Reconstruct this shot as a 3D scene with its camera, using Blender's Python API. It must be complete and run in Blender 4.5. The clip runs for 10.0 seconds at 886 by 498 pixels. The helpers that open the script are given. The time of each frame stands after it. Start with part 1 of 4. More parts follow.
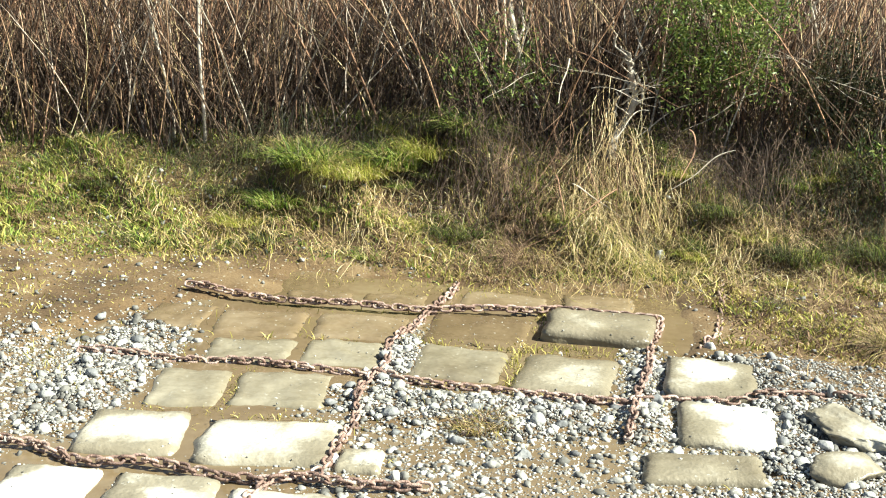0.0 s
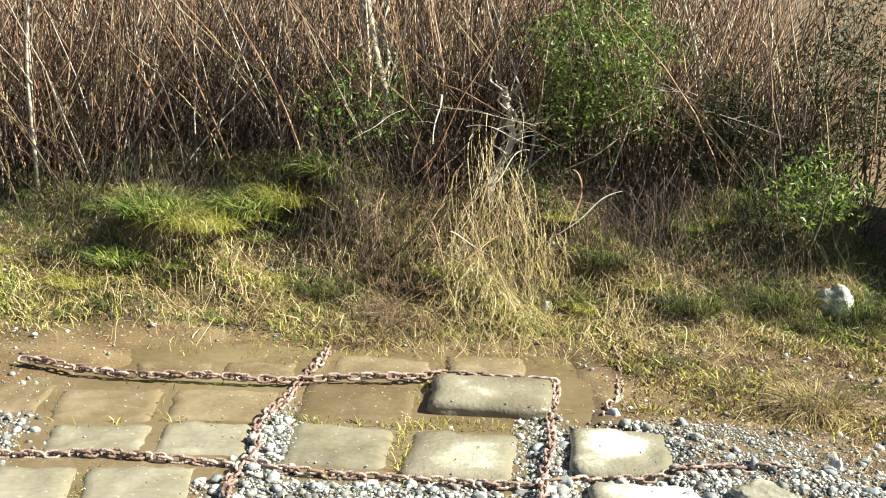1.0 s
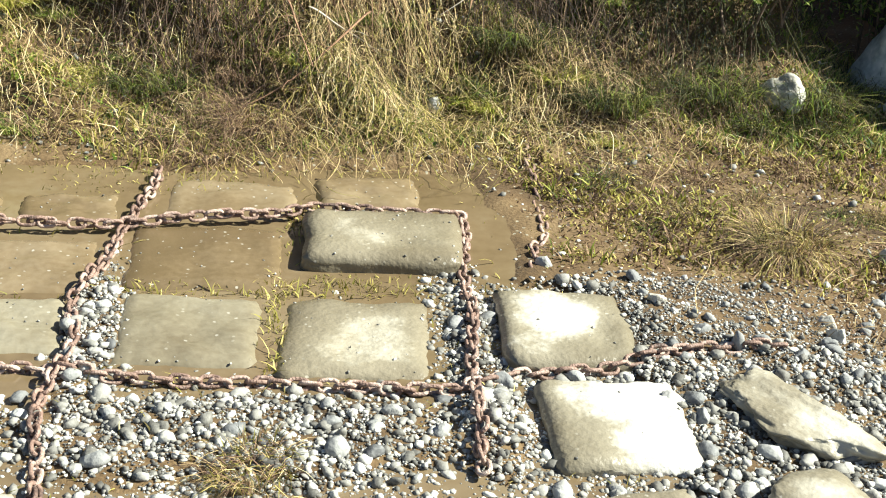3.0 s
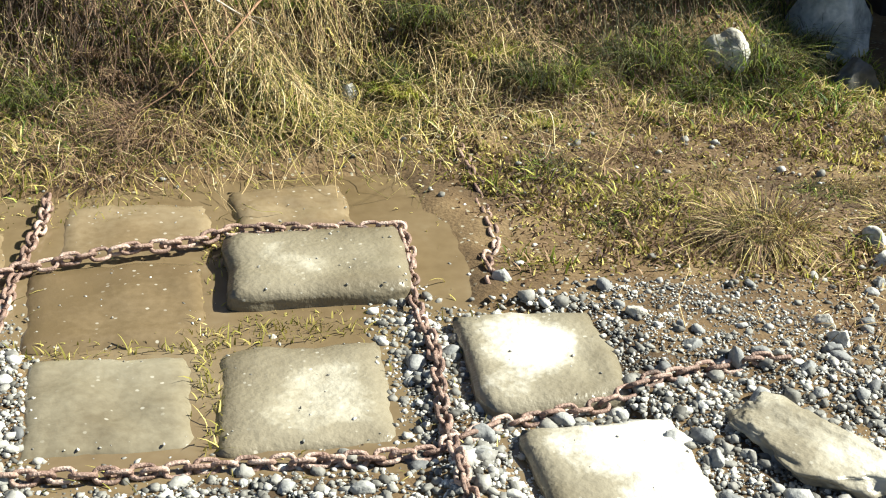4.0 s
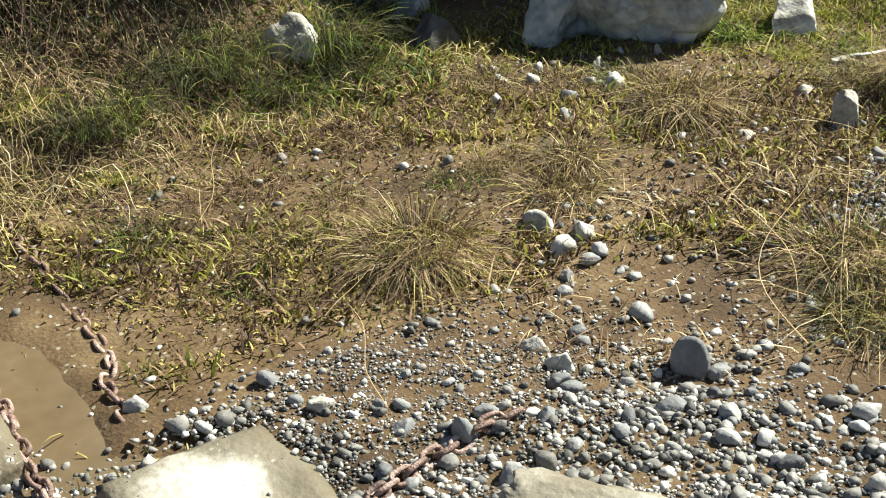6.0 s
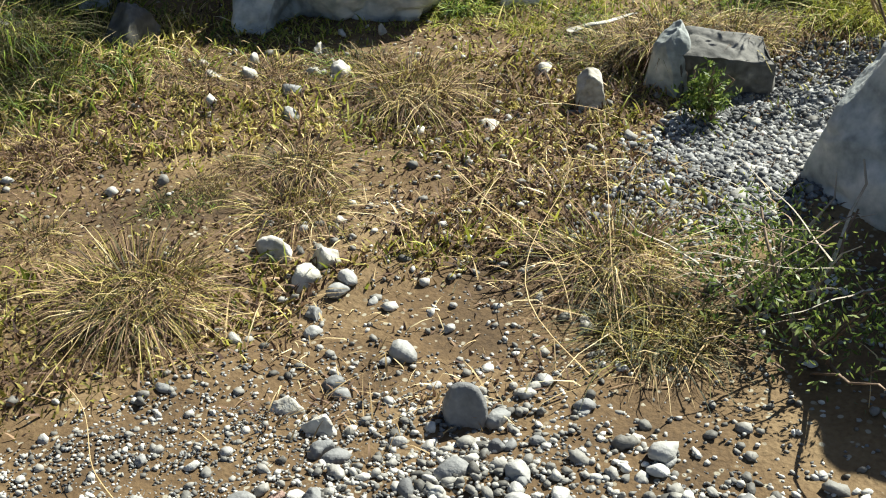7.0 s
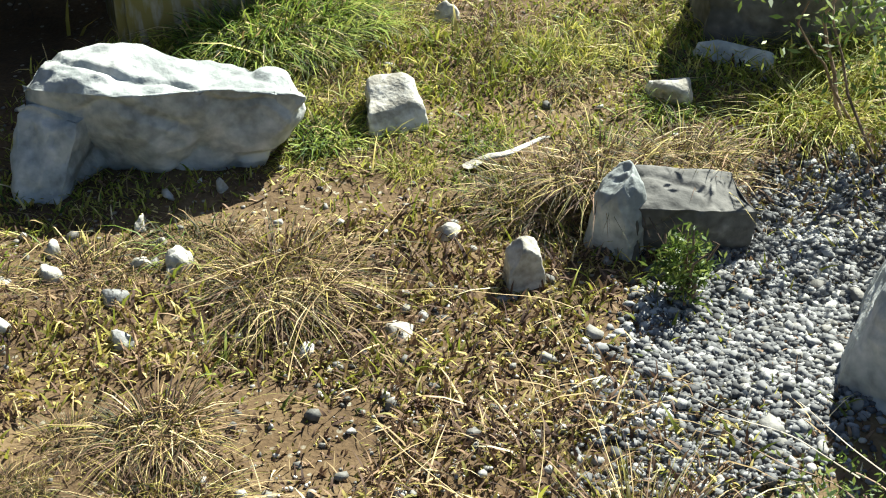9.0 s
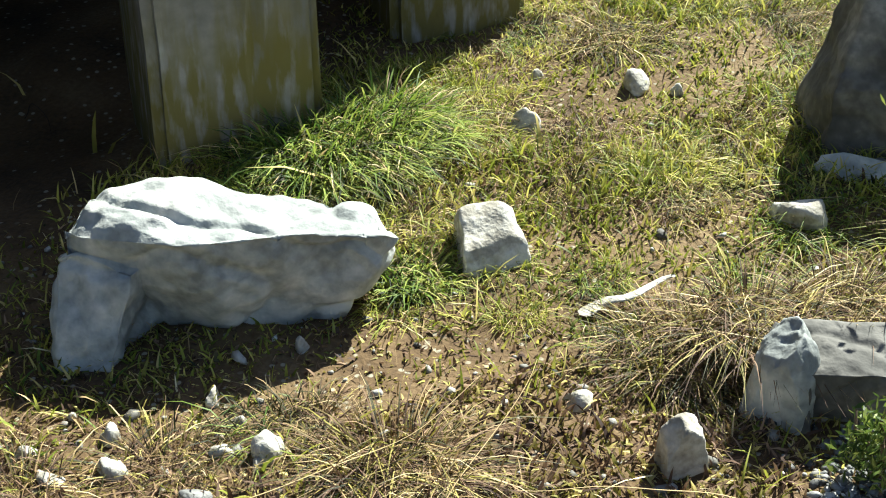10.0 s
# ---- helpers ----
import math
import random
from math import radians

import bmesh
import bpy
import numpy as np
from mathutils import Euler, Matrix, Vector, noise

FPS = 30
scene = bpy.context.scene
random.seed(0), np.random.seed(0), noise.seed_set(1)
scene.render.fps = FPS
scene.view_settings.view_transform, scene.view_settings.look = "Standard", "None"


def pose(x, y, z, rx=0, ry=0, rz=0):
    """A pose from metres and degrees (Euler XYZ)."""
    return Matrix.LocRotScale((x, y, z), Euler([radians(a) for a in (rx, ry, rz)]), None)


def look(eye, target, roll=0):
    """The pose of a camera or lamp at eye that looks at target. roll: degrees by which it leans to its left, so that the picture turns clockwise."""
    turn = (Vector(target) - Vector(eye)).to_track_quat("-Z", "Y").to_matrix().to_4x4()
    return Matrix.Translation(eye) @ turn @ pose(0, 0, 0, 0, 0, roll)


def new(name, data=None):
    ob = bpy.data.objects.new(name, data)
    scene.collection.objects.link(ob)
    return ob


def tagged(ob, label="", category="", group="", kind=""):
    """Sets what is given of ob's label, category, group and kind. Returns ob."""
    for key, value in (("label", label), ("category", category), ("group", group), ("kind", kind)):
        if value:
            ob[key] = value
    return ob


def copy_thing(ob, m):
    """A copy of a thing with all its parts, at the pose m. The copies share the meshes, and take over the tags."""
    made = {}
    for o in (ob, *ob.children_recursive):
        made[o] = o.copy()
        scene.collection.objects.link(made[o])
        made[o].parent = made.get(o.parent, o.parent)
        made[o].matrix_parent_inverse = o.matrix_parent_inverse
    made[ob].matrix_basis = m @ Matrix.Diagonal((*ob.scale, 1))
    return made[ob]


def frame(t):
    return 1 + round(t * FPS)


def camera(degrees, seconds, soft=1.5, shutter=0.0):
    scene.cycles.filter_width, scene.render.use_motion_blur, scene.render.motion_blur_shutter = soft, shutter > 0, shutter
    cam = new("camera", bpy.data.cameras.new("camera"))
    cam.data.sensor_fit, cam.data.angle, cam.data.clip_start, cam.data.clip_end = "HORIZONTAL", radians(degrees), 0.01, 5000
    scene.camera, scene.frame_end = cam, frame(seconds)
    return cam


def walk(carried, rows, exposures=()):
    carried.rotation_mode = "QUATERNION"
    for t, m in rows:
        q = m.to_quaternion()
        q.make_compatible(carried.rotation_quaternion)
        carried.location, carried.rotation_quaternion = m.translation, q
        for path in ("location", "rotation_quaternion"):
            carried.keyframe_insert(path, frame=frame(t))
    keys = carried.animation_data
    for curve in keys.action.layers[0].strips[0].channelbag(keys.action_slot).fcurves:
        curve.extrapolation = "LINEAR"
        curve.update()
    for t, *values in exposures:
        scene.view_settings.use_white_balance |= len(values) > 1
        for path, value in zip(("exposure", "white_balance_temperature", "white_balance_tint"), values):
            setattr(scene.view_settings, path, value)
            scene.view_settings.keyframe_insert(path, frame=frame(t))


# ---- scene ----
cam = camera(34.5, 10.0, soft=1.1)
PATH = [
    (0, (0.62, -1.998, 1.594), (0.403, -0.077, 1.079), 2.0),
    (0.5, (0.526, -1.767, 1.591), (0.512, 0.159, 1.055), 2.3),
    (1, (0.462, -1.456, 1.574), (0.464, 0.487, 1.098), 2.1),
    (1.5, (0.399, -1.168, 1.555), (0.515, 0.769, 1.067), 1.6),
    (2, (0.308, -0.882, 1.531), (0.583, 1.01, 0.944), 0.6),
    (2.5, (0.296, -0.568, 1.504), (0.512, 1.285, 0.785), 0.7),
    (2.7, (0.3, -0.453, 1.492), (0.518, 1.377, 0.714), 2.9),
    (3.8, (0.194, 0.142, 1.475), (0.628, 1.876, 0.578), 2.8),
    (4, (0.207, 0.212, 1.473), (0.66, 1.933, 0.56), 2.3),
    (4.5, (0.236, 0.404, 1.443), (0.603, 2.144, 0.529), 4.0),
    (5, (0.284, 0.565, 1.423), (0.752, 2.266, 0.481), 3.6),
    (5.5, (0.304, 0.758, 1.379), (1.073, 2.359, 0.459), -1.5),
    (5.9, (0.282, 0.89, 1.36), (1.279, 2.335, 0.402), -3.3),
    (6, (0.299, 0.913, 1.37), (1.325, 2.329, 0.399), -3.4),
    (6.2, (0.323, 0.961, 1.366), (1.46, 2.273, 0.371), -3.1),
    (7.3, (0.593, 1.32, 1.346), (1.9, 2.396, 0.28), -1.6),
    (7.5, (0.634, 1.396, 1.325), (1.98, 2.43, 0.266), -1.7),
    (8, (0.759, 1.605, 1.322), (2.174, 2.509, 0.237), -2.4),
    (8.5, (0.915, 1.78, 1.297), (2.366, 2.621, 0.207), -2.1),
    (9, (1.073, 1.946, 1.288), (2.535, 2.763, 0.195), -0.6),
    (9.5, (1.204, 2.155, 1.262), (2.738, 2.853, 0.185), 0.2),
    (10, (1.308, 2.371, 1.246), (2.834, 3.133, 0.202), -0.2),
]
walk(cam, [(t, look(eye, target, roll)) for t, eye, target, roll in PATH],
     [(0, 1.74, 6050, 5), (2.5, 1.60, 6050, 6), (4.5, 1.40, 6100, 8), (6.0, 1.24, 6100, 9), (7.5, 1.36, 6000, 8), (9.0, 1.54, 5950, 7), (10.0, 1.66, 5950, 7)])

# ---------------------------------------------------------------- world and sun
world = bpy.data.worlds.new("World")
scene.world = world
world.use_nodes = True
wn = world.node_tree.nodes
sky = wn.new("ShaderNodeTexSky")
sky.sky_type = "NISHITA"
sky.sun_disc = False
SUN_ELEV, SUN_TO = radians(42), Vector((1.0, -0.1))
sky.sun_elevation = SUN_ELEV
sky.sun_rotation = math.atan2(SUN_TO.x, SUN_TO.y)
world.node_tree.links.new(sky.outputs[0], wn["Background"].inputs[0])
wn["Background"].inputs[1].default_value = 0.037
sun_data = bpy.data.lights.new("sun", "SUN")
sun_data.energy, sun_data.angle, sun_data.color = 5.0, radians(0.5), (1.0, 0.96, 0.80)
sun = new("sun", sun_data)
sd = SUN_TO.normalized() * math.cos(SUN_ELEV)
sun.matrix_world = look((sd.x * 20, sd.y * 20, math.sin(SUN_ELEV) * 20), (0, 0, 0))


# ---------------------------------------------------------------- materials
def material(name, ramp, scale=6.0, rough=0.85, bump=0.4, fine=60.0, island=0.0, objrand=0.0, spec=0.4, trans=0.0, fmix=0.35):
    """Noise of two scales through a colour ramp; island, objrand: how far each piece shifts along the ramp."""
    m = bpy.data.materials.new(name)
    m.use_nodes = True
    n, l = m.node_tree.nodes, m.node_tree.links
    b = n["Principled BSDF"]
    tc = n.new("ShaderNodeTexCoord")
    a, f = n.new("ShaderNodeTexNoise"), n.new("ShaderNodeTexNoise")
    a.inputs["Scale"].default_value, a.inputs["Detail"].default_value = scale, 5
    f.inputs["Scale"].default_value, f.inputs["Detail"].default_value = fine, 3
    place = tc.outputs["Object"]
    if objrand:  # each piece has a pattern of its own
        oi, sh = n.new("ShaderNodeObjectInfo"), n.new("ShaderNodeVectorMath")
        sh.operation = "MULTIPLY_ADD"
        l.new(oi.outputs["Random"], sh.inputs[0])
        sh.inputs[1].default_value = (37, 53, 19)
        l.new(place, sh.inputs[2])
        place = sh.outputs[0]
    for t in (a, f):
        l.new(place, t.inputs["Vector"])

    def add(p, q, k):
        x = n.new("ShaderNodeMath")
        x.operation = "MULTIPLY_ADD"
        l.new(q, x.inputs[0])
        x.inputs[1].default_value = k
        if p is None:
            x.inputs[2].default_value = -0.5 * k
        else:
            l.new(p, x.inputs[2])
        return x.outputs[0]

    v = add(a.outputs["Fac"], f.outputs["Fac"], fmix)
    s = n.new("ShaderNodeMath")
    s.operation = "SUBTRACT"
    l.new(v, s.inputs[0])
    s.inputs[1].default_value = 0.5 * fmix
    v = s.outputs[0]
    if island or objrand:
        src = n.new("ShaderNodeNewGeometry").outputs["Random Per Island"] if island else n.new("ShaderNodeObjectInfo").outputs["Random"]
        k = island or objrand
        v = add(v, src, k)
        s2 = n.new("ShaderNodeMath")
        s2.operation = "SUBTRACT"
        l.new(v, s2.inputs[0])
        s2.inputs[1].default_value = 0.5 * k
        v = s2.outputs[0]
    r = n.new("ShaderNodeValToRGB")
    e = r.color_ramp.elements
    while len(e) < len(ramp):
        e.new(0.5)
    for k, (p, c) in enumerate(ramp):
        e[k].position, e[k].color = p, (*c, 1)
    l.new(v, r.inputs[0])
    l.new(r.outputs[0], b.inputs["Base Color"])
    b.inputs["Roughness"].default_value = rough
    b.inputs["Specular IOR Level"].default_value = spec
    if bump:
        bp = n.new("ShaderNodeBump")
        bp.inputs["Strength"].default_value, bp.inputs["Distance"].default_value = bump, 0.01
        l.new(v if not (island or objrand) else f.outputs["Fac"], bp.inputs["Height"])
        l.new(bp.outputs[0], b.inputs["Normal"])
    if trans:
        tr, mx = n.new("ShaderNodeBsdfTranslucent"), n.new("ShaderNodeMixShader")
        l.new(r.outputs[0], tr.inputs[0])
        mx.inputs[0].default_value = trans
        l.new(b.outputs[0], mx.inputs[1])
        l.new(tr.outputs[0], mx.inputs[2])
        l.new(mx.outputs[0], n["Material Output"].inputs[0])
    return m


SOIL = material("soil", [(0.25, (0.037, 0.022, 0.010)), (0.5, (0.106, 0.065, 0.028)), (0.72, (0.188, 0.128, 0.063))], 3.5, 0.95, 1.0, 110)
def add_grit(m, scale, share, light):
    """Small pale stones bedded in a surface."""
    n, l = m.node_tree.nodes, m.node_tree.links
    b = n["Principled BSDF"]
    base = b.inputs["Base Color"].links[0].from_socket
    tc, vo = n.new("ShaderNodeTexCoord"), n.new("ShaderNodeTexVoronoi")
    vo.inputs["Scale"].default_value = scale
    l.new(tc.outputs["Object"], vo.inputs["Vector"])
    sp, rg, rd, mu, mx = n.new("ShaderNodeSeparateColor"), n.new("ShaderNodeMapRange"), n.new("ShaderNodeMapRange"), n.new("ShaderNodeMath"), n.new("ShaderNodeMix")
    l.new(vo.outputs["Color"], sp.inputs[0])
    l.new(sp.outputs[0], rg.inputs[0])
    rg.inputs[1].default_value, rg.inputs[2].default_value = 1 - share, 1 - share + 0.05
    l.new(vo.outputs["Distance"], rd.inputs[0])
    rd.inputs[1].default_value, rd.inputs[2].default_value = 0.5, 0.35
    mu.operation = "MULTIPLY"
    l.new(rg.outputs[0], mu.inputs[0])
    l.new(rd.outputs[0], mu.inputs[1])
    mx.data_type = "RGBA"
    l.new(mu.outputs[0], mx.inputs[0])
    l.new(base, mx.inputs[6])
    mx.inputs[7].default_value = (*light, 1)
    l.new(mx.outputs[2], b.inputs["Base Color"])


add_grit(SOIL, 95, 0.09, (0.3, 0.27, 0.2))
MUD = material("muddy_water", [(0.3, (0.115, 0.08, 0.042)), (0.55, (0.155, 0.112, 0.062)), (0.8, (0.2, 0.16, 0.1))], 2.2, 0.12, 0.05, 30, spec=0.5)
MUDSTONE = material("wet_stone_mud", [(0.3, (0.12, 0.085, 0.045)), (0.5, (0.165, 0.12, 0.068)), (0.7, (0.22, 0.17, 0.105))], 2.5, 0.25, 0.12, 50, objrand=0.15)
TANSTONE = material("wet_stone_tan", [(0.3, (0.14, 0.115, 0.075)), (0.5, (0.2, 0.172, 0.118)), (0.75, (0.28, 0.25, 0.185))], 3.0, 0.28, 0.15, 55, objrand=0.15)
# Pale ends of these two ramps are dried silt plus painted wet glare.
SILTGLARE = material("silt_glare_stone", [(0.25, (0.15, 0.125, 0.083)), (0.5, (0.23, 0.2, 0.143)), (0.64, (0.45, 0.415, 0.335)), (0.76, (0.82, 0.79, 0.72))], 3.6, 0.32, 0.35, 70, objrand=0.2, fmix=0.12)
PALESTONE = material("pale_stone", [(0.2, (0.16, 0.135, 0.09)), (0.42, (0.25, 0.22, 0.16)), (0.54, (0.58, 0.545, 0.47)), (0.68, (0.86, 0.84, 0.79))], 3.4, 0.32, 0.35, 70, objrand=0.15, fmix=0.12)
def silt_glare_middle(m, k):
    """Shifts the ramp so that pale dried silt and painted glare gather in the middle of a stone and its rim stays tan.
    """
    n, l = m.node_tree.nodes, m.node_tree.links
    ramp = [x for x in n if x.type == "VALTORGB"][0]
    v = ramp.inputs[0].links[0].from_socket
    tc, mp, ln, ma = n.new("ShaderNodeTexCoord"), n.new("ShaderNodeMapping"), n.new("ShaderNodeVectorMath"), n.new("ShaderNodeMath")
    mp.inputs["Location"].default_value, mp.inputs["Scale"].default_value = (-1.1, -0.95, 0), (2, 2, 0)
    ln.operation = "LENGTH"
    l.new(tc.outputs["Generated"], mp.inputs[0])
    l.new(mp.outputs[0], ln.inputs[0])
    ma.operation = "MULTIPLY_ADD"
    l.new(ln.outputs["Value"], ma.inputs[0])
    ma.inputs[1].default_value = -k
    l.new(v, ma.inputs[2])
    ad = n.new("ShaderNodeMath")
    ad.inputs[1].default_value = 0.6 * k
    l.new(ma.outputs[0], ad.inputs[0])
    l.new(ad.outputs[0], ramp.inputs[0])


silt_glare_middle(PALESTONE, 0.16)
silt_glare_middle(SILTGLARE, 0.2)
for stone in (MUDSTONE, TANSTONE, SILTGLARE, PALESTONE):
    add_grit(stone, 110, 0.03, (0.5, 0.47, 0.4))
RUST = material("rusty_iron", [(0.25, (0.08, 0.05, 0.04)), (0.5, (0.24, 0.15, 0.115)), (0.75, (0.5, 0.38, 0.32))], 30, 0.6, 0.5, 200, objrand=0.25)
PEBBLE = material("pebble", [(0.15, (0.085, 0.08, 0.07)), (0.4, (0.185, 0.176, 0.156)), (0.65, (0.31, 0.297, 0.268)), (0.92, (0.62, 0.6, 0.545))], 14, 0.7, 0.2, 120, island=0.75)
GREYPEBBLE = material("grey_pebble", [(0.15, (0.05, 0.05, 0.052)), (0.4, (0.12, 0.121, 0.122)), (0.65, (0.2, 0.2, 0.198)), (0.92, (0.42, 0.415, 0.4))], 14, 0.75, 0.2, 120, island=0.75)
COBBLE = material("cobble", [(0.2, (0.09, 0.09, 0.092)), (0.45, (0.2, 0.2, 0.196)), (0.65, (0.34, 0.332, 0.31)), (0.9, (0.6, 0.59, 0.56))], 8, 0.7, 0.35, 90, objrand=0.45)
WHITEROCK = material("white_rock", [(0.25, (0.16, 0.145, 0.115)), (0.42, (0.36, 0.335, 0.28)), (0.6, (0.62, 0.6, 0.54))], 14, 0.85, 1.0, 90)
GREYROCK = material("grey_rock", [(0.32, (0.2, 0.215, 0.21)), (0.44, (0.34, 0.36, 0.35)), (0.54, (0.46, 0.475, 0.455)), (0.68, (0.66, 0.65, 0.61))], 9, 0.85, 1.0, 55)
def add_cracks(m, scale, dark):
    """Thin dark cracks and pits that wander through a rock."""
    n, l = m.node_tree.nodes, m.node_tree.links
    b = n["Principled BSDF"]
    base = b.inputs["Base Color"].links[0].from_socket
    tc, ns, ab, mr, mx = n.new("ShaderNodeTexCoord"), n.new("ShaderNodeTexNoise"), n.new("ShaderNodeMath"), n.new("ShaderNodeMapRange"), n.new("ShaderNodeMix")
    ns.inputs["Scale"].default_value, ns.inputs["Detail"].default_value = scale, 7
    l.new(tc.outputs["Object"], ns.inputs["Vector"])
    ab.operation = "ABSOLUTE"
    sub = n.new("ShaderNodeMath")
    sub.operation = "SUBTRACT"
    sub.inputs[1].default_value = 0.5
    l.new(ns.outputs["Fac"], sub.inputs[0])
    l.new(sub.outputs[0], ab.inputs[0])
    l.new(ab.outputs[0], mr.inputs[0])
    mr.inputs[1].default_value, mr.inputs[2].default_value = 0.022, 0.0
    mr.inputs[4].default_value = 0.4
    mx.data_type = "RGBA"
    l.new(mr.outputs[0], mx.inputs[0])
    l.new(base, mx.inputs[6])
    mx.inputs[7].default_value = (*dark, 1)
    l.new(mx.outputs[2], b.inputs["Base Color"])


add_cracks(GREYROCK, 3.2, (0.16, 0.17, 0.165))
add_cracks(WHITEROCK, 6, (0.2, 0.18, 0.15))
# Dark tone stands in part for the shaded faces of backlit rocks.
DARKSHADEROCK = material("dark_rock_shade", [(0.25, (0.04, 0.04, 0.037)), (0.45, (0.09, 0.087, 0.08)), (0.6, (0.17, 0.163, 0.148)), (0.75, (0.36, 0.345, 0.31))], 6, 0.85, 0.8, 50)
CONCRETE = material("concrete", [(0.25, (0.17, 0.16, 0.14)), (0.5, (0.30, 0.285, 0.25)), (0.75, (0.42, 0.4, 0.36))], 3, 0.9, 0.5, 40)
DECKGREY = material("deck_concrete", [(0.25, (0.17, 0.16, 0.14)), (0.5, (0.30, 0.285, 0.25)), (0.75, (0.42, 0.4, 0.36))], 3, 0.9, 0.5, 40)


def weathered(m):
    """Grey and pale runs down the face, and olive moss in streaky spots near the foot."""
    n, l = m.node_tree.nodes, m.node_tree.links
    b = n["Principled BSDF"]
    col = b.inputs["Base Color"].links[0].from_socket
    tc, sx = n.new("ShaderNodeTexCoord"), n.new("ShaderNodeSeparateXYZ")
    l.new(tc.outputs["Object"], sx.inputs[0])

    def streak(scale, lo, hi):
        mp, ns, mr = n.new("ShaderNodeMapping"), n.new("ShaderNodeTexNoise"), n.new("ShaderNodeMapRange")
        mp.inputs["Scale"].default_value = scale
        ns.inputs["Scale"].default_value, ns.inputs["Detail"].default_value = 1, 6
        l.new(tc.outputs["Object"], mp.inputs[0])
        l.new(mp.outputs[0], ns.inputs["Vector"])
        l.new(ns.outputs["Fac"], mr.inputs[0])
        mr.inputs[1].default_value, mr.inputs[2].default_value = lo, hi
        return mr.outputs[0]

    def times(p, q, op="MULTIPLY"):
        x = n.new("ShaderNodeMath")
        x.operation = op
        l.new(p, x.inputs[0])
        if isinstance(q, float):
            x.inputs[1].default_value = q
        else:
            l.new(q, x.inputs[1])
        return x.outputs[0]

    def over(col, fac, rgb):
        mx = n.new("ShaderNodeMix")
        mx.data_type = "RGBA"
        l.new(fac, mx.inputs[0])
        l.new(col, mx.inputs[6])
        mx.inputs[7].default_value = (*rgb, 1)
        return mx.outputs[2]

    col = over(col, times(streak((9, 9, 1.2), 0.48, 0.66), 0.65), (0.10, 0.097, 0.088))
    col = over(col, times(streak((26, 26, 2.4), 0.62, 0.72), 0.6), (0.55, 0.54, 0.5))
    reach = n.new("ShaderNodeMapRange")
    l.new(times(sx.outputs[2], times(streak((14, 14, 1.0), 0.3, 0.7), 0.25), "SUBTRACT"), reach.inputs[0])
    reach.inputs[1].default_value, reach.inputs[2].default_value = 0.34, 0.16
    spots = streak((46, 46, 11), 0.36, 0.52)
    col = over(col, times(times(reach.outputs[0], spots), 0.9), (0.15, 0.125, 0.022))
    l.new(col, b.inputs["Base Color"])


weathered(CONCRETE)
# Near-black tone stands for the deep shade under the deck.
SHADECONC = material("shade_dark_concrete", [(0.3, (0.02, 0.019, 0.018)), (0.7, (0.05, 0.047, 0.042))], 3, 0.95, 0.4, 40)
GREEN = material("green_blades", [(0.1, (0.046, 0.098, 0.014)), (0.4, (0.156, 0.244, 0.030)), (0.65, (0.312, 0.382, 0.062)), (0.92, (0.562, 0.552, 0.152))], 4, 0.6, 0, 30, island=0.7, trans=0.35)
SLOPEGREEN = material("yellow_green_blades", [(0.1, (0.082, 0.107, 0.013)), (0.4, (0.229, 0.270, 0.032)), (0.65, (0.426, 0.426, 0.063)), (0.92, (0.737, 0.655, 0.189))], 3, 0.6, 0, 30, island=0.7, trans=0.35)
OLIVE = material("olive_blades", [(0.1, (0.113, 0.098, 0.022)), (0.4, (0.242, 0.221, 0.037)), (0.65, (0.435, 0.359, 0.094)), (0.9, (0.724, 0.588, 0.225))], 3, 0.7, 0, 30, island=0.7, trans=0.2)
STRAW = material("straw", [(0.1, (0.164, 0.106, 0.042)), (0.4, (0.405, 0.286, 0.131)), (0.65, (0.632, 0.472, 0.238)), (0.92, (0.820, 0.721, 0.440))], 3, 0.7, 0, 30, island=0.7, trans=0.15)
BARK = material("bare_bark", [(0.15, (0.03, 0.02, 0.014)), (0.4, (0.085, 0.058, 0.04)), (0.65, (0.24, 0.165, 0.11)), (0.92, (0.6, 0.5, 0.4))], 8, 0.85, 0.3, 60, island=0.8)
# Near-black bark tone puts the shade of the thicket base into colour.
SHADEBARK = material("shade_dark_bark", [(0.1, (0.015, 0.01, 0.008)), (0.5, (0.05, 0.032, 0.022)), (0.95, (0.2, 0.13, 0.085))], 8, 0.9, 0.3, 60, island=0.8)
# Dark weed colour, which also stands for shaded pockets in the growth.
SHADEWEED = material("dark_weed_shade", [(0.1, (0.015, 0.022, 0.008)), (0.5, (0.05, 0.055, 0.018)), (0.95, (0.14, 0.12, 0.05))], 5, 0.7, 0, 30, island=0.8, trans=0.2)
BROWNWEED = material("brown_weed", [(0.1, (0.043, 0.023, 0.016)), (0.5, (0.145, 0.086, 0.055)), (0.95, (0.376, 0.246, 0.143))], 5, 0.8, 0, 30, island=0.8, trans=0.15)
RUSSET = material("russet_bark", [(0.1, (0.036, 0.018, 0.011)), (0.4, (0.132, 0.069, 0.040)), (0.7, (0.300, 0.172, 0.099)), (0.95, (0.504, 0.333, 0.209))], 8, 0.85, 0.3, 60, island=0.8)
PALEBARK = material("pale_bark", [(0.2, (0.2, 0.16, 0.12)), (0.5, (0.42, 0.36, 0.28)), (0.8, (0.62, 0.57, 0.48))], 12, 0.85, 0.4, 80)
LEAF = material("leaf", [(0.1, (0.035, 0.065, 0.012)), (0.5, (0.11, 0.17, 0.03)), (0.9, (0.3, 0.34, 0.08))], 5, 0.5, 0, 30, island=0.8, trans=0.35)


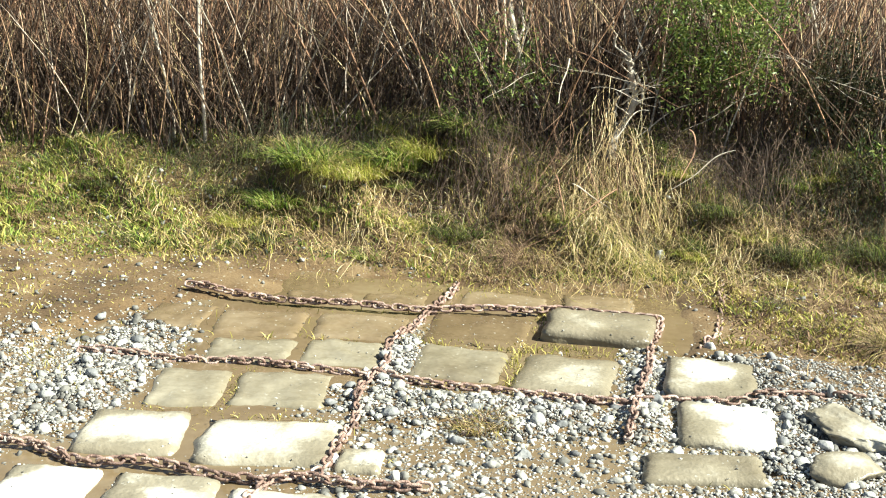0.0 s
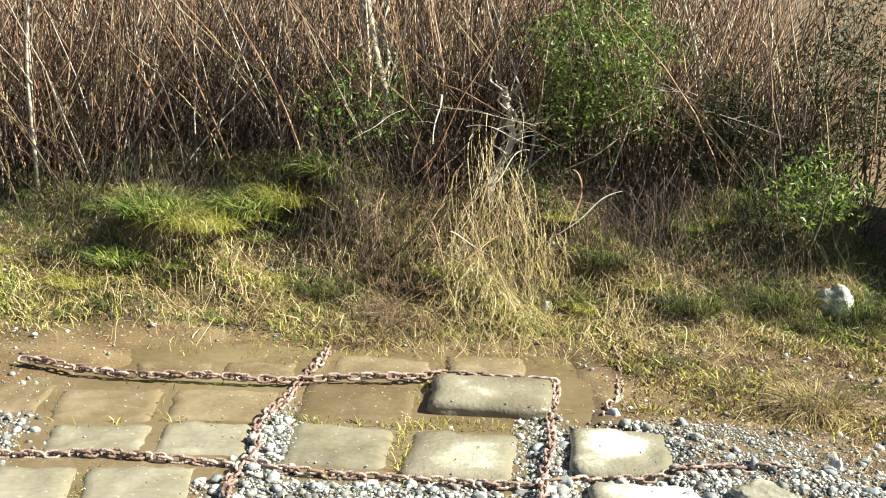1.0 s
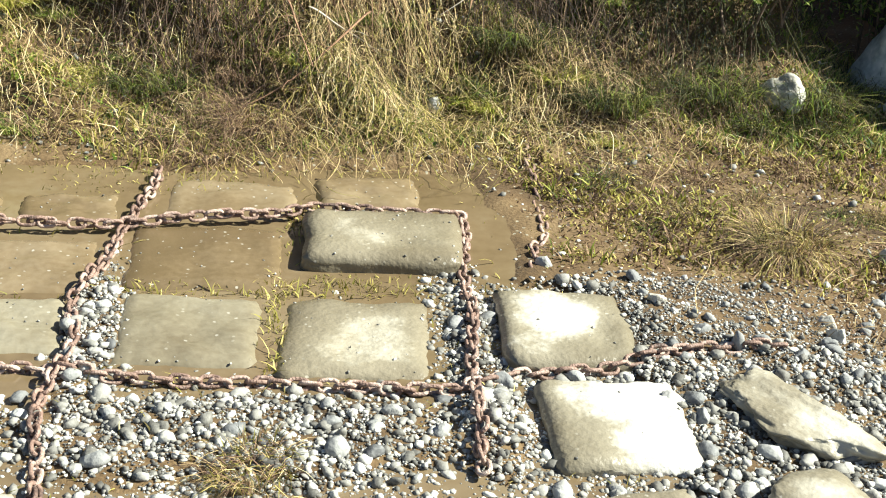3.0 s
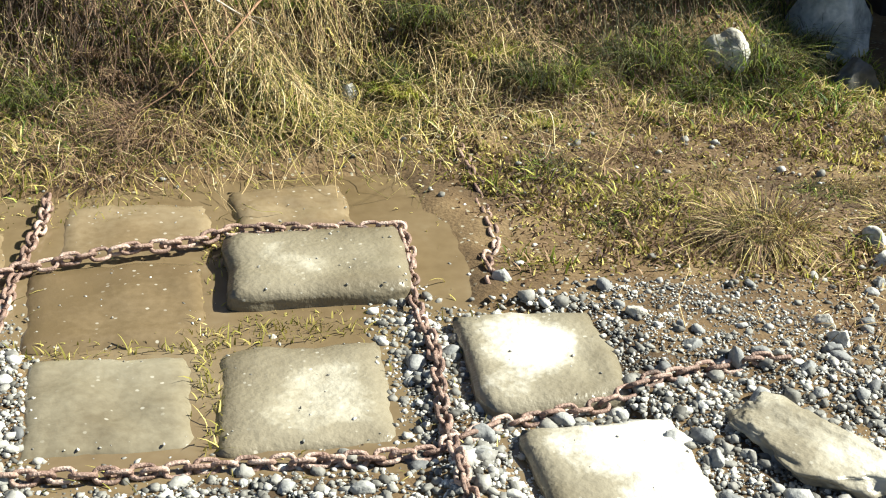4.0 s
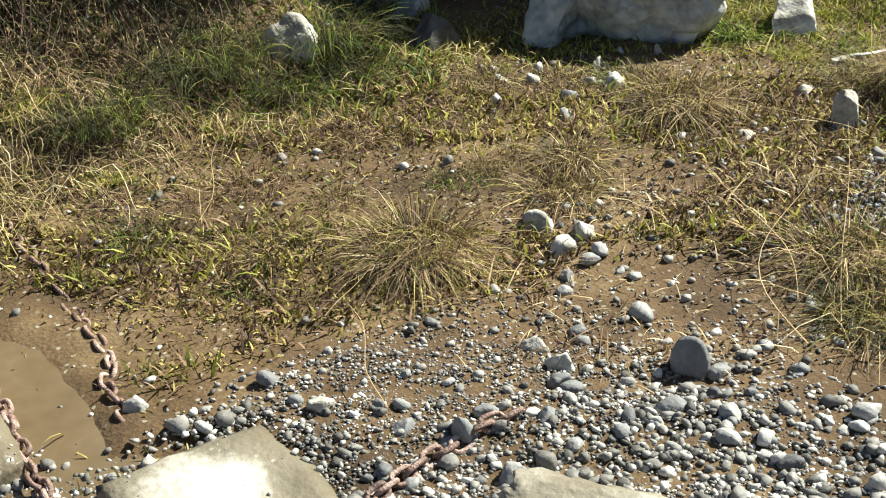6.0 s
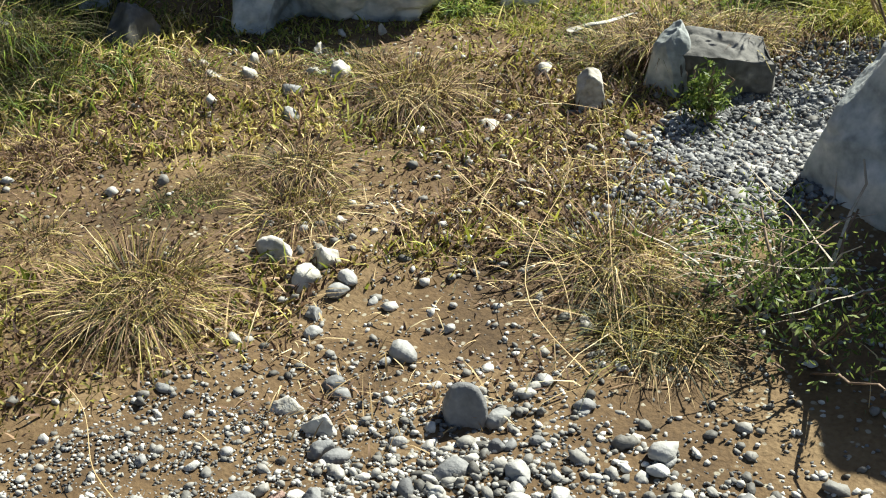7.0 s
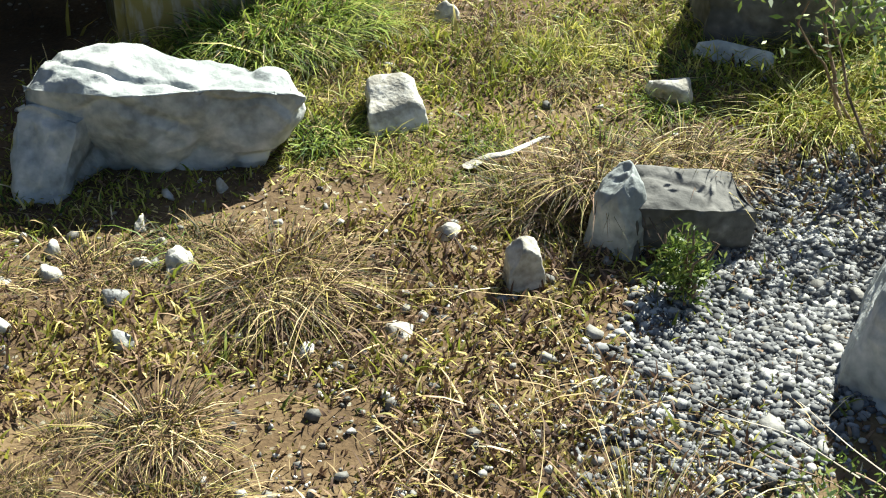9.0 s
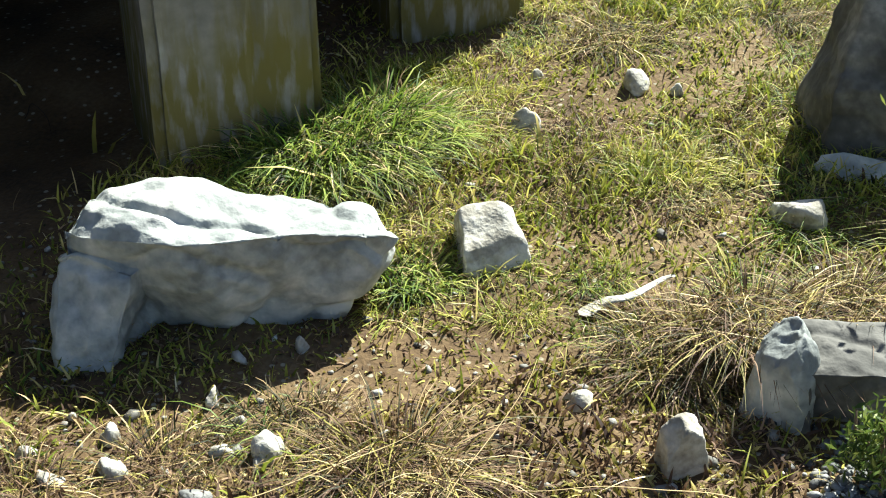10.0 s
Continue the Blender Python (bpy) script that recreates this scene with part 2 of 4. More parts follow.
# ---------------------------------------------------------------- helpers
def mesh_np(name, verts, tris, smooth=False):
    me = bpy.data.meshes.new(name)
    verts, tris = np.asarray(verts, np.float32), np.asarray(tris, np.int32)
    me.vertices.add(len(verts))
    me.vertices.foreach_set("co", verts.ravel())
    me.loops.add(tris.size)
    me.loops.foreach_set("vertex_index", tris.ravel())
    me.polygons.add(len(tris))
    me.polygons.foreach_set("loop_start", np.arange(len(tris), dtype=np.int32) * 3)
    me.polygons.foreach_set("use_smooth", np.full(len(tris), smooth))
    me.update(calc_edges=True)
    return me


def thing(name, me, mat, label, category, group="", kind=""):
    if me is not None:
        me.materials.append(mat)
    return tagged(new(name, me), label, category, group, kind)


def part(name, bm, mat, parent, label=""):
    me = bm
    if isinstance(bm, bmesh.types.BMesh):
        me = bpy.data.meshes.new(name)
        bm.to_mesh(me)
        bm.free()
    if mat and not me.materials:
        me.materials.append(mat)
    ob = new(name, me)
    ob.parent = parent
    return tagged(ob, label)


def smooth01(a, b, v):
    t = np.clip((v - a) / (b - a), 0, 1)
    return t * t * (3 - 2 * t)


def wave(x, y, f, ph=0.0):
    """A cheap rolling noise in -1..1."""
    return (np.sin(f * x + 1.7 * np.sin(0.63 * f * y + ph)) + np.sin(f * 0.83 * y + 1.3 * np.sin(0.71 * f * x - ph) + 2.1 * ph)
            + np.sin(1.9 * f * (0.6 * x + 0.8 * y) + ph)) / 3


def mat_zone(x, y):
    """1 over the sunken block mat and its pool, 0 elsewhere."""
    edge = 0.1 * wave(x, y, 4.0, 0.4)
    left = smooth01(-1.3, -1.05, x + edge - 0.45 * smooth01(2.7, 3.2, y))
    right = 1 - smooth01(0.88, 0.97, x + 0.4 * edge - 0.2 * smooth01(2.75, 2.6, y))
    return left * right * (1 - smooth01(3.38, 3.5, y + 0.6 * edge)) * smooth01(0.75, 1.05, y + edge)


def height(x, y):
    x, y = np.asarray(x, float), np.asarray(y, float)
    h = 0.012 - 0.034 * mat_zone(x, y)
    h = h + (0.28 + 0.17 * smooth01(-1.3, -0.2, x)) * smooth01(3.5, 4.5, y) * (1 - smooth01(2.0, 2.45, x))
    h = h + 0.14 * np.clip(y - 4.9, 0, 12) * (1 - smooth01(2.0, 2.45, x)) + 0.04 * np.clip(x - 3.0, 0, 3)
    near = smooth01(30, 8, np.hypot(x, y - 2))
    h = h + near * (0.014 * wave(x, y, 5.0) + 0.008 * wave(x, y, 17.0, 1.0) + 0.005 * wave(x, y, 41.0, 2.0))
    h = h + 0.06 * (wave(x, y, 7.0, 0.9) + 0.6 * wave(x, y, 13.0, 0.2)) * smooth01(3.5, 3.8, y) * smooth01(8, 5, y) * smooth01(2.5, 2.1, x) * near
    h = h + 0.018 * wave(x, y, 6.0, 1.9) * smooth01(2.7, 3.1, x) * near
    h = h - 0.16 * np.exp(-((x - 1.22) / 0.18) ** 2 - ((y - 4.35) / 0.2) ** 2) - 0.10 * np.exp(-((x - 0.3) / 0.2) ** 2 - ((y - 3.95) / 0.16) ** 2)
    # gravel ridges beside the chains
    for px, py, rx, ry, a in ((-0.03, 2.47, 0.07, 0.33, 0.03), (0.32, 2.06, 0.5, 0.18, 0.035), (0.79, 2.35, 0.08, 0.45, 0.03), (-0.93, 2.3, 0.14, 0.6, 0.03)):
        h = h + a * np.exp(-(((x - px) / rx) ** 2 + ((y - py) / ry) ** 2) ** 2)
    return h


def hz(x, y):
    return float(height(np.array([x]), np.array([y]))[0])


rng = np.random.default_rng(7)


def rock_mesh(name, size, seed, cuts=5, rough=0.12, detail=3, flat=0.35, faces=()):
    """A boulder: a ball cut by random planes, then roughened."""
    bm = bmesh.new()
    bmesh.ops.create_icosphere(bm, subdivisions=detail, radius=1)
    r = random.Random(seed)
    planes = [(Vector(d).normalized(), k) for d, k in faces]
    for _ in range(0 if faces else cuts):
        d = Vector((r.uniform(-1, 1), r.uniform(-1, 1), r.uniform(-0.6, 1))).normalized()
        planes.append((d, r.uniform(0.5, 0.82)))
    off = Vector((r.uniform(0, 50), r.uniform(0, 50), 0))
    for v in bm.verts:
        c = v.co.copy()
        for d, k in planes:
            over = c.dot(d) - k
            if over > 0:
                c -= d * over * 0.98
        c *= 1 + rough * noise.noise(c * 1.6 + off) - rough * 0.2 * abs(noise.noise(c * 3.1 + off * 2)) + rough * 0.45 * noise.noise(c * 4.5 + off) + rough * 0.28 * noise.noise(c * 9 + off) + rough * 0.09 * noise.noise(c * 22 + off)
        if c.z < -flat:
            c.z = -flat
        v.co = Vector((c.x * size[0], c.y * size[1], (c.z + flat) * size[2]))
    me = bpy.data.meshes.new(name)
    bm.to_mesh(me)
    bm.free()
    for p in me.polygons:
        p.use_smooth = True
    return me


def rock(name, x, y, size, seed, mat, label, category="rock", rz=0, group="", sink=0.25, cuts=10, rough=0.13, detail=3, rx=0, ry=0, faces=()):
    """size: half extents; sink: the share of its height below the ground."""
    me = rock_mesh(name, size, seed, cuts, rough, detail, faces=faces)
    ob = thing(name, me, mat, label, category, group)
    ob.matrix_world = pose(x, y, hz(x, y) - sink * size[2], rx, ry, rz)
    return ob


# ---------------------------------------------------------------- ground
def spaced(lo, hi, step, far):
    core = list(np.arange(lo, hi, step))
    out, s, a, b = [], step, lo, hi
    pre, post = [], []
    while b < far:
        s *= 1.22
        a, b = a - s, b + s
        pre.append(a)
        post.append(b)
    return np.array(pre[::-1] + core + post)


def build_ground():
    xs, ys = spaced(-3.0, 5.6, 0.042, 400), spaced(0.6, 6.6, 0.042, 400)
    X, Y = np.meshgrid(xs, ys)
    Z = height(X, Y)
    nx, ny = len(xs), len(ys)
    i = np.arange(nx * ny).reshape(ny, nx)
    a, b, c, d = i[:-1, :-1].ravel(), i[:-1, 1:].ravel(), i[1:, 1:].ravel(), i[1:, :-1].ravel()
    tris = np.concatenate([np.stack([a, b, c], 1), np.stack([a, c, d], 1)])
    me = mesh_np("ground", np.stack([X.ravel(), Y.ravel(), Z.ravel()], 1), tris, True)
    return thing("ground", me, SOIL, "bare brown soil with gravel and damp mud", "ground", kind="structure")


build_ground()

n = 60
xs, ys = np.linspace(-1.6, 1.3, n), np.linspace(0.85, 3.6, n)
X, Y = np.meshgrid(xs, ys)
i = np.arange(n * n).reshape(n, n)
a, b, c, d = i[:-1, :-1].ravel(), i[:-1, 1:].ravel(), i[1:, 1:].ravel(), i[1:, :-1].ravel()
thing("water", mesh_np("water", np.stack([X.ravel(), Y.ravel(), np.full(n * n, -0.004)], 1), np.concatenate([np.stack([a, b, c], 1), np.stack([a, c, d], 1)]), True),
      MUD, "shallow brown muddy water between the stone blocks", "water", kind="structure")


# ---------------------------------------------------------------- stone blocks of the mat
def block_mesh(name, w, d, h, seed):
    """A squared stone with worn, rounded edges and an uneven top."""
    k = 14
    bm = bmesh.new()
    bmesh.ops.create_cube(bm, size=1)
    bmesh.ops.subdivide_edges(bm, edges=bm.edges[:], cuts=k, use_grid_fill=True)
    off = Vector((seed * 3.1, seed * 1.7, 0))
    for v in bm.verts:
        c = v.co * 2
        n4 = (abs(c.x) ** 18 + abs(c.y) ** 18) ** (1 / 18)
        m = max(abs(c.x), abs(c.y), 1e-6)
        c.x, c.y = c.x * m / max(n4, 1e-6), c.y * m / max(n4, 1e-6)
        r = 1 + 0.09 * noise.noise(Vector((c.x, c.y, 0)) * 1.1 + off) + 0.035 * noise.noise(c * 4 + off)
        top = 0.0
        if c.z > 0:
            edge = max(abs(c.x), abs(c.y))
            top = -0.10 * max(0, (edge - 0.8) / 0.2) ** 2 + 0.05 * noise.noise(Vector((c.x * 2, c.y * 2, 3)) + off) + 0.025 * noise.noise(Vector((c.x * 7, c.y * 7, 3)) + off)
        v.co = Vector((c.x * r * w / 2, c.y * r * d / 2, c.z * h / 2 - h / 2 + top * 0.16))
    me = bpy.data.meshes.new(name)
    bm.to_mesh(me)
    bm.free()
    for p in me.polygons:
        p.use_smooth = True
    return me


BLOCKS = [  # x, y, width, depth, top, turn, material
    (0.21, 2.86, 0.36, 0.35, 0.004, -3, MUDSTONE), (0.64, 2.925, 0.36, 0.27, 0.042, -4, SILTGLARE), (0.18, 2.49, 0.29, 0.31, 0.006, -3, TANSTONE), (0.54, 2.455, 0.31, 0.34, 0.008, -4, SILTGLARE),
    (1.01, 2.475, 0.27, 0.32, 0.03, -4, PALESTONE), (1.04, 2.08, 0.27, 0.30, 0.025, -2, PALESTONE), (0.95, 1.74, 0.32, 0.17, 0.02, 6, SILTGLARE), (0.63, 3.255, 0.26, 0.22, 0.010, 0, MUDSTONE),
    (0.27, 3.205, 0.33, 0.25, 0.003, -4, MUDSTONE), (-0.57, 2.77, 0.31, 0.28, 0.004, 3, MUDSTONE), (-0.21, 2.80, 0.32, 0.27, 0.004, 2, MUDSTONE), (-0.53, 2.46, 0.28, 0.24, 0.005, 4, TANSTONE),
    (-0.22, 2.51, 0.26, 0.24, 0.005, 2, TANSTONE), (-0.43, 3.12, 0.25, 0.17, 0.003, 3, MUDSTONE), (-0.14, 3.14, 0.24, 0.18, 0.003, 3, MUDSTONE), (-0.63, 2.09, 0.22, 0.30, 0.008, 6, TANSTONE),
    (-0.34, 2.13, 0.28, 0.28, 0.008, 5, TANSTONE), (-0.68, 1.70, 0.28, 0.29, 0.014, 6, SILTGLARE), (-0.28, 1.70, 0.37, 0.30, 0.014, 5, SILTGLARE), (0.0, 1.62, 0.12, 0.14, 0.012, 0, PALESTONE),
    (-0.78, 1.30, 0.23, 0.22, 0.014, 3, PALESTONE), (-0.47, 1.30, 0.26, 0.22, 0.014, 2, PALESTONE), (-0.15, 1.26, 0.26, 0.22, 0.012, 2, SILTGLARE), (-0.88, 2.80, 0.22, 0.26, 0.003, 0, MUDSTONE),
]
BLOCKS = [(x, y, w * 1.08, d * 1.08, top, rz, m) for x, y, w, d, top, rz, m in BLOCKS]
for k, (x, y, w, d, top, rz, m) in enumerate(BLOCKS):
    label = {MUDSTONE: "flat stone block under a brown mud film", TANSTONE: "flat tan stone block filmed with silt", SILTGLARE: "flat stone block with dried silt and painted glare", PALESTONE: "pale flat stone block with silt and painted glare"}[m]
    ob = thing("paving_block", block_mesh("paving_block", w, d, 0.14, k), m, label, "stone block", "blocks of the mat")
    ob.matrix_world = pose(x, y, top, 0, 0, rz)


# ---------------------------------------------------------------- chains
def link_mesh():
    """One stadium-shaped link, long axis along x."""
    bm = bmesh.new()
    L, R, r, seg, ring = 0.0212, 0.0124, 0.0048, 20, 7
    rings = []
    for i in range(seg):
        a = 2 * math.pi * i / seg
        c = Vector((math.cos(a) * R + (L - R) * (1 if math.cos(a) > 0 else -1) * min(1, abs(math.cos(a)) * 3), math.sin(a) * R, 0))
        nrm = Vector((math.cos(a), math.sin(a), 0))
        rings.append([bm.verts.new(c + (nrm * math.cos(t) + Vector((0, 0, 1)) * math.sin(t)) * r) for t in (2 * math.pi * j / ring for j in range(ring))])
    for i in range(seg):
        p, q = rings[i], rings[(i + 1) % seg]
        for j in range(ring):
            bm.faces.new((p[j], q[j], q[(j + 1) % ring], p[(j + 1) % ring]))
    bm.normal_update()
    me = bpy.data.meshes.new("link")
    bm.to_mesh(me)
    bm.free()
    for p in me.polygons:
        p.use_smooth = True
    me.materials.append(RUST)
    return me


LINK = link_mesh()
STEP = 0.0308


def chain(points, label, lift=0.016):
    pts = [Vector((x, y, 0)) for x, y in points]
    fine = []
    for i in range(len(pts) - 1):  # smooth run through the points
        p0, p1, p2, p3 = pts[max(i - 1, 0)], pts[i], pts[i + 1], pts[min(i + 2, len(pts) - 1)]
        for s in range(16):
            t = s / 16
            fine.append(0.5 * (2 * p1 + (p2 - p0) * t + (2 * p0 - 5 * p1 + 4 * p2 - p3) * t * t + (3 * p1 - p0 - 3 * p2 + p3) * t**3))
    fine.append(pts[-1])
    base = thing("chain", None, None, label, "chain", "chains of the mat")
    base.location = (fine[0].x, fine[0].y, 0.0)
    acc, k = 0.0, 0
    for a, b in zip(fine, fine[1:]):
        acc += (b - a).length
        if acc >= STEP:
            acc -= STEP
            d = (b - a).normalized()
            b = b + Vector((-d.y, d.x, 0)) * (0.006 * math.sin(k * 0.43) + 0.003 * math.sin(k * 1.7))
            z = max(hz(b.x, b.y) + 0.004, 0.0) + lift + 0.004 * math.sin(k * 0.37)
            m = Matrix.Translation((b.x, b.y, z)) @ d.to_track_quat("X", "Z").to_matrix().to_4x4() @ pose(0, 0, 0, (90 if k % 2 else 0) + 38 + 14 * math.sin(k * 1.3), 3 * math.sin(k * 2.1), 5 * math.sin(k * 0.9))
            ob = new("link", LINK)
            ob.parent = base
            ob.matrix_local = Matrix.Translation(-base.location) @ m
            k += 1
    return base


chain([(-0.95, 3.06), (-0.76, 3.03), (-0.37, 3.0), (0.0, 3.01), (0.25, 3.06), (0.39, 3.08), (0.5, 3.12), (0.68, 3.09), (0.87, 3.07)], "heavy rusty chain lying across muddy blocks", 0.022)
chain([(-1.1, 2.34), (-0.92, 2.32), (-0.58, 2.34), (-0.25, 2.33), (-0.1, 2.30), (0.05, 2.27), (0.34, 2.25), (0.54, 2.23), (0.75, 2.22), (0.88, 2.28), (1.08, 2.31), (1.27, 2.355), (1.46, 2.365)], "long rusty chain lying in the gravel", 0.006)
chain([(-1.2, 1.6), (-1.01, 1.54), (-0.88, 1.53), (-0.72, 1.45), (-0.56, 1.47), (-0.39, 1.44), (-0.22, 1.42), (-0.14, 1.46), (-0.02, 1.44), (0.2, 1.46)], "rusty chain sagging beside pale blocks")
chain([(0.07, 3.42), (0.06, 3.29), (0.02, 3.06), (-0.04, 2.77), (-0.07, 2.6), (-0.06, 2.43), (-0.09, 2.15), (-0.07, 1.82), (-0.1, 1.53), (-0.21, 1.43), (-0.24, 1.2)], "thin rusty chain half buried in white gravel", 0.006)
chain([(0.87, 3.12), (0.86, 3.07), (0.83, 2.82), (0.81, 2.59), (0.79, 2.41), (0.77, 2.22), (0.75, 2.08), (0.74, 1.9)], "rusty chain running down through gravel", 0.010)
chain([(1.12, 3.6), (1.10, 3.49), (1.10, 3.27), (1.06, 3.01), (1.02, 2.91), (1.01, 2.80)], "muddy rusty chain sunk in brown soil", -0.010)

# ---------------------------------------------------------------- boulders and rocks
def hull_mesh(name, hulls, seed, rough=0.012, cuts=9):
    """A rock of several angular lumps grown together, chipped and roughened."""
    out = bmesh.new()
    off = Vector((seed * 7.3, seed * 2.9, seed))
    for pts in hulls:
        bm = bmesh.new()
        for p in pts:
            bm.verts.new(p)
        bmesh.ops.convex_hull(bm, input=bm.verts[:])
        bmesh.ops.delete(bm, geom=[v for v in bm.verts if not v.link_faces], context="VERTS")
        bmesh.ops.triangulate(bm, faces=bm.faces[:])
        for k in (2, cuts):
            bmesh.ops.subdivide_edges(bm, edges=bm.edges[:], cuts=k, use_grid_fill=True)
            bmesh.ops.smooth_vert(bm, verts=bm.verts[:], factor=0.22, use_axis_x=True, use_axis_y=True, use_axis_z=True)
        bm.normal_update()
        for v in bm.verts:
            c = v.co
            d = 1.5 * noise.noise(c * 5 + off) + 0.8 * noise.noise(c * 13 + off) - 1.0 * max(0, 0.12 - abs(noise.noise(c * 7 + off * 2))) * 5 + 0.3 * noise.noise(c * 38 + off)
            v.co = c + v.normal * d * rough
        me = bpy.data.meshes.new("lump")
        bm.to_mesh(me)
        bm.free()
        out.from_mesh(me)
        bpy.data.meshes.remove(me)
    me = bpy.data.meshes.new(name)
    out.to_mesh(me)
    out.free()
    for p in me.polygons:
        p.use_smooth = True
    return me


BODY = ((-0.19, 0.0, -0.03), (0.05, -0.04, -0.03), (0.17, -0.01, -0.02), (-0.2, 0.14, -0.03), (0.2, 0.13, -0.03), (-0.24, -0.03, 0.08), (0.0, -0.09, 0.07), (0.22, -0.03, 0.08),
        (-0.25, -0.04, 0.165), (-0.22, 0.0, 0.195), (-0.05, -0.1, 0.18), (0.12, -0.075, 0.185), (0.22, -0.04, 0.165), (0.265, 0.0, 0.135), (-0.2, 0.06, 0.185), (-0.02, 0.07, 0.195), (0.2, 0.06, 0.155))
LEG = ((-0.235, -0.16, -0.03), (-0.165, -0.165, -0.03), (-0.25, -0.04, 0.15), (-0.12, -0.085, 0.13), (-0.24, 0.02, 0.0), (-0.1, 0.0, 0.0), (-0.25, -0.085, 0.05), (-0.15, -0.115, 0.035), (-0.1, -0.03, 0.12))
ob = thing("boulder", hull_mesh("boulder", (BODY, LEG), 3, 0.016), GREYROCK, "large pale grey boulder with a white sunlit top", "boulder")
ob.matrix_world = pose(2.80, 3.48, hz(2.8, 3.48), 0, 0, -63)
TALL = ((-0.27, 0.37, -0.06), (-0.33, 0.1, -0.06), (-0.25, -0.5, -0.06), (0.4, -0.5, -0.06), (0.35, 0.35, -0.06), (-0.25, 0.3, 0.10), (-0.3, 0.08, 0.12), (-0.14, 0.12, 0.5), (-0.1, -0.2, 0.78), (0.15, -0.3, 0.85), (0.2, 0.05, 0.7), (-0.2, -0.4, 0.6), (0.2, 0.25, 0.35))
ob = thing("boulder", hull_mesh("boulder", (TALL,), 13, 0.012), GREYROCK, "tall smooth blue-grey boulder beside grey gravel", "boulder")
ob.matrix_world = pose(2.97, 1.90, hz(2.97, 1.9))
DARKHULL = ((-0.2, -0.1, -0.05), (0.2, -0.12, -0.05), (0.22, 0.2, -0.05), (-0.2, 0.2, -0.05), (-0.2, -0.1, 0.12), (0.02, -0.16, 0.14), (0.2, -0.1, 0.14), (-0.1, 0.02, 0.36), (0.1, 0.0, 0.42), (0.19, 0.06, 0.33), (0.0, 0.15, 0.38))
ob = thing("boulder", hull_mesh("boulder", (DARKHULL,), 9), DARKSHADEROCK, "boulder on the slope with shade-dark colour and pale top", "boulder")
ob.matrix_world = pose(3.83, 2.65, hz(3.83, 2.65), 0, 0, -62)
# Coloured dark for its shaded front.
OVERHUNG = (((-0.13, -0.03, -0.03), (0.12, -0.04, -0.03), (0.13, 0.12, -0.03), (-0.13, 0.12, -0.03), (-0.14, -0.06, 0.10), (0.0, -0.08, 0.11), (0.14, -0.05, 0.09), (-0.1, 0.05, 0.135), (0.1, 0.06, 0.12)),
            ((-0.16, -0.06, -0.02), (-0.08, -0.08, -0.02), (-0.17, -0.02, 0.10), (-0.09, -0.07, 0.08), (-0.13, 0.05, 0.13), (-0.07, 0.02, 0.12), (-0.16, 0.05, 0.0)))
ob = thing("rock", hull_mesh("rock", OVERHUNG, 5, 0.010), DARKSHADEROCK, "grey rock in shade-dark colour, overhung by dry grass", "rock")
ob.matrix_world = pose(3.0, 2.57, hz(3.0, 2.57), 0, 0, -63) @ Matrix.Scale(0.88, 4)
rock("boulder", 2.46, 4.12, (0.15, 0.17, 0.34), 25, GREYROCK, "upright grey slab of rock with a pale edge", "boulder", 20, sink=0.2, cuts=7, detail=4)
# Added pale lump that stands for the sunlit side of the overhung rock.
rock("rock", 2.935, 2.665, (0.055, 0.055, 0.155), 54, GREYROCK, "pale grey lump standing for a dark rock's lit side", "rock", -10, sink=0.25, detail=5, rough=0.1,
     faces=(((-0.2, 0.3, 1), 0.66), ((-1, -0.1, -0.2), 0.6), ((0.1, 1, 0.1), 0.7), ((-0.7, 0.6, 0.5), 0.7)))
rock("rock", 2.765, 2.745, (0.042, 0.035, 0.075), 57, WHITEROCK, "small white stone in dry grass", "rock", -50, sink=0.2, detail=4, rough=0.12,
     faces=(((0.3, -0.2, 1), 0.8), ((-0.6, -0.2, 0.8), 0.75), ((1, 0, 0.25), 0.7), ((-1, 0, 0.1), 0.7), ((0.1, -1, 0.15), 0.6)))
rock("rock", 3.11, 3.185, (0.075, 0.075, 0.08), 61, WHITEROCK, "white angular rock in green grass", "rock", -50, sink=0.2, detail=4, rough=0.12,
     faces=(((-0.1, -0.45, 1), 0.6), ((1, 0.1, 0.15), 0.68), ((-1, 0.1, 0.05), 0.68), ((0.1, -1, 0.35), 0.6), ((0.6, -0.4, 0.8), 0.75)))
rock("rock", 3.44, 2.76, (0.045, 0.055, 0.04), 66, WHITEROCK, "small white rock on the grassy slope", "rock", 0, detail=3)
rock("rock", 1.97, 3.83, (0.085, 0.08, 0.085), 71, WHITEROCK, "pale rounded rock under hanging fern", "rock", 0, sink=0.5, detail=4)
rock("rock", 2.38, 3.78, (0.10, 0.07, 0.13), 72, DARKSHADEROCK, "brown angular rock beside the boulder", "rock", 30, detail=4)
rock("rock", 3.62, 2.70, (0.055, 0.09, 0.04), 73, GREYROCK, "flat grey stone below the dark boulder", "rock", 0)
rock("rock", 1.40, 2.07, (0.19, 0.105, 0.05), 81, SILTGLARE, "long flat pale slab lying in gravel", "rock", -58, sink=0.2, cuts=8, detail=5, rough=0.25)
rock("rock", 1.34, 1.78, (0.14, 0.10, 0.045), 83, SILTGLARE, "flat pale broken slab in gravel", "rock", 15, sink=0.2, cuts=8, detail=4)
rock("rock", 1.79, 2.285, (0.031, 0.036, 0.054), 91, COBBLE, "large white and grey egg-shaped stone", "stone", 0, sink=0.2, detail=3, cuts=1, rough=0.06)
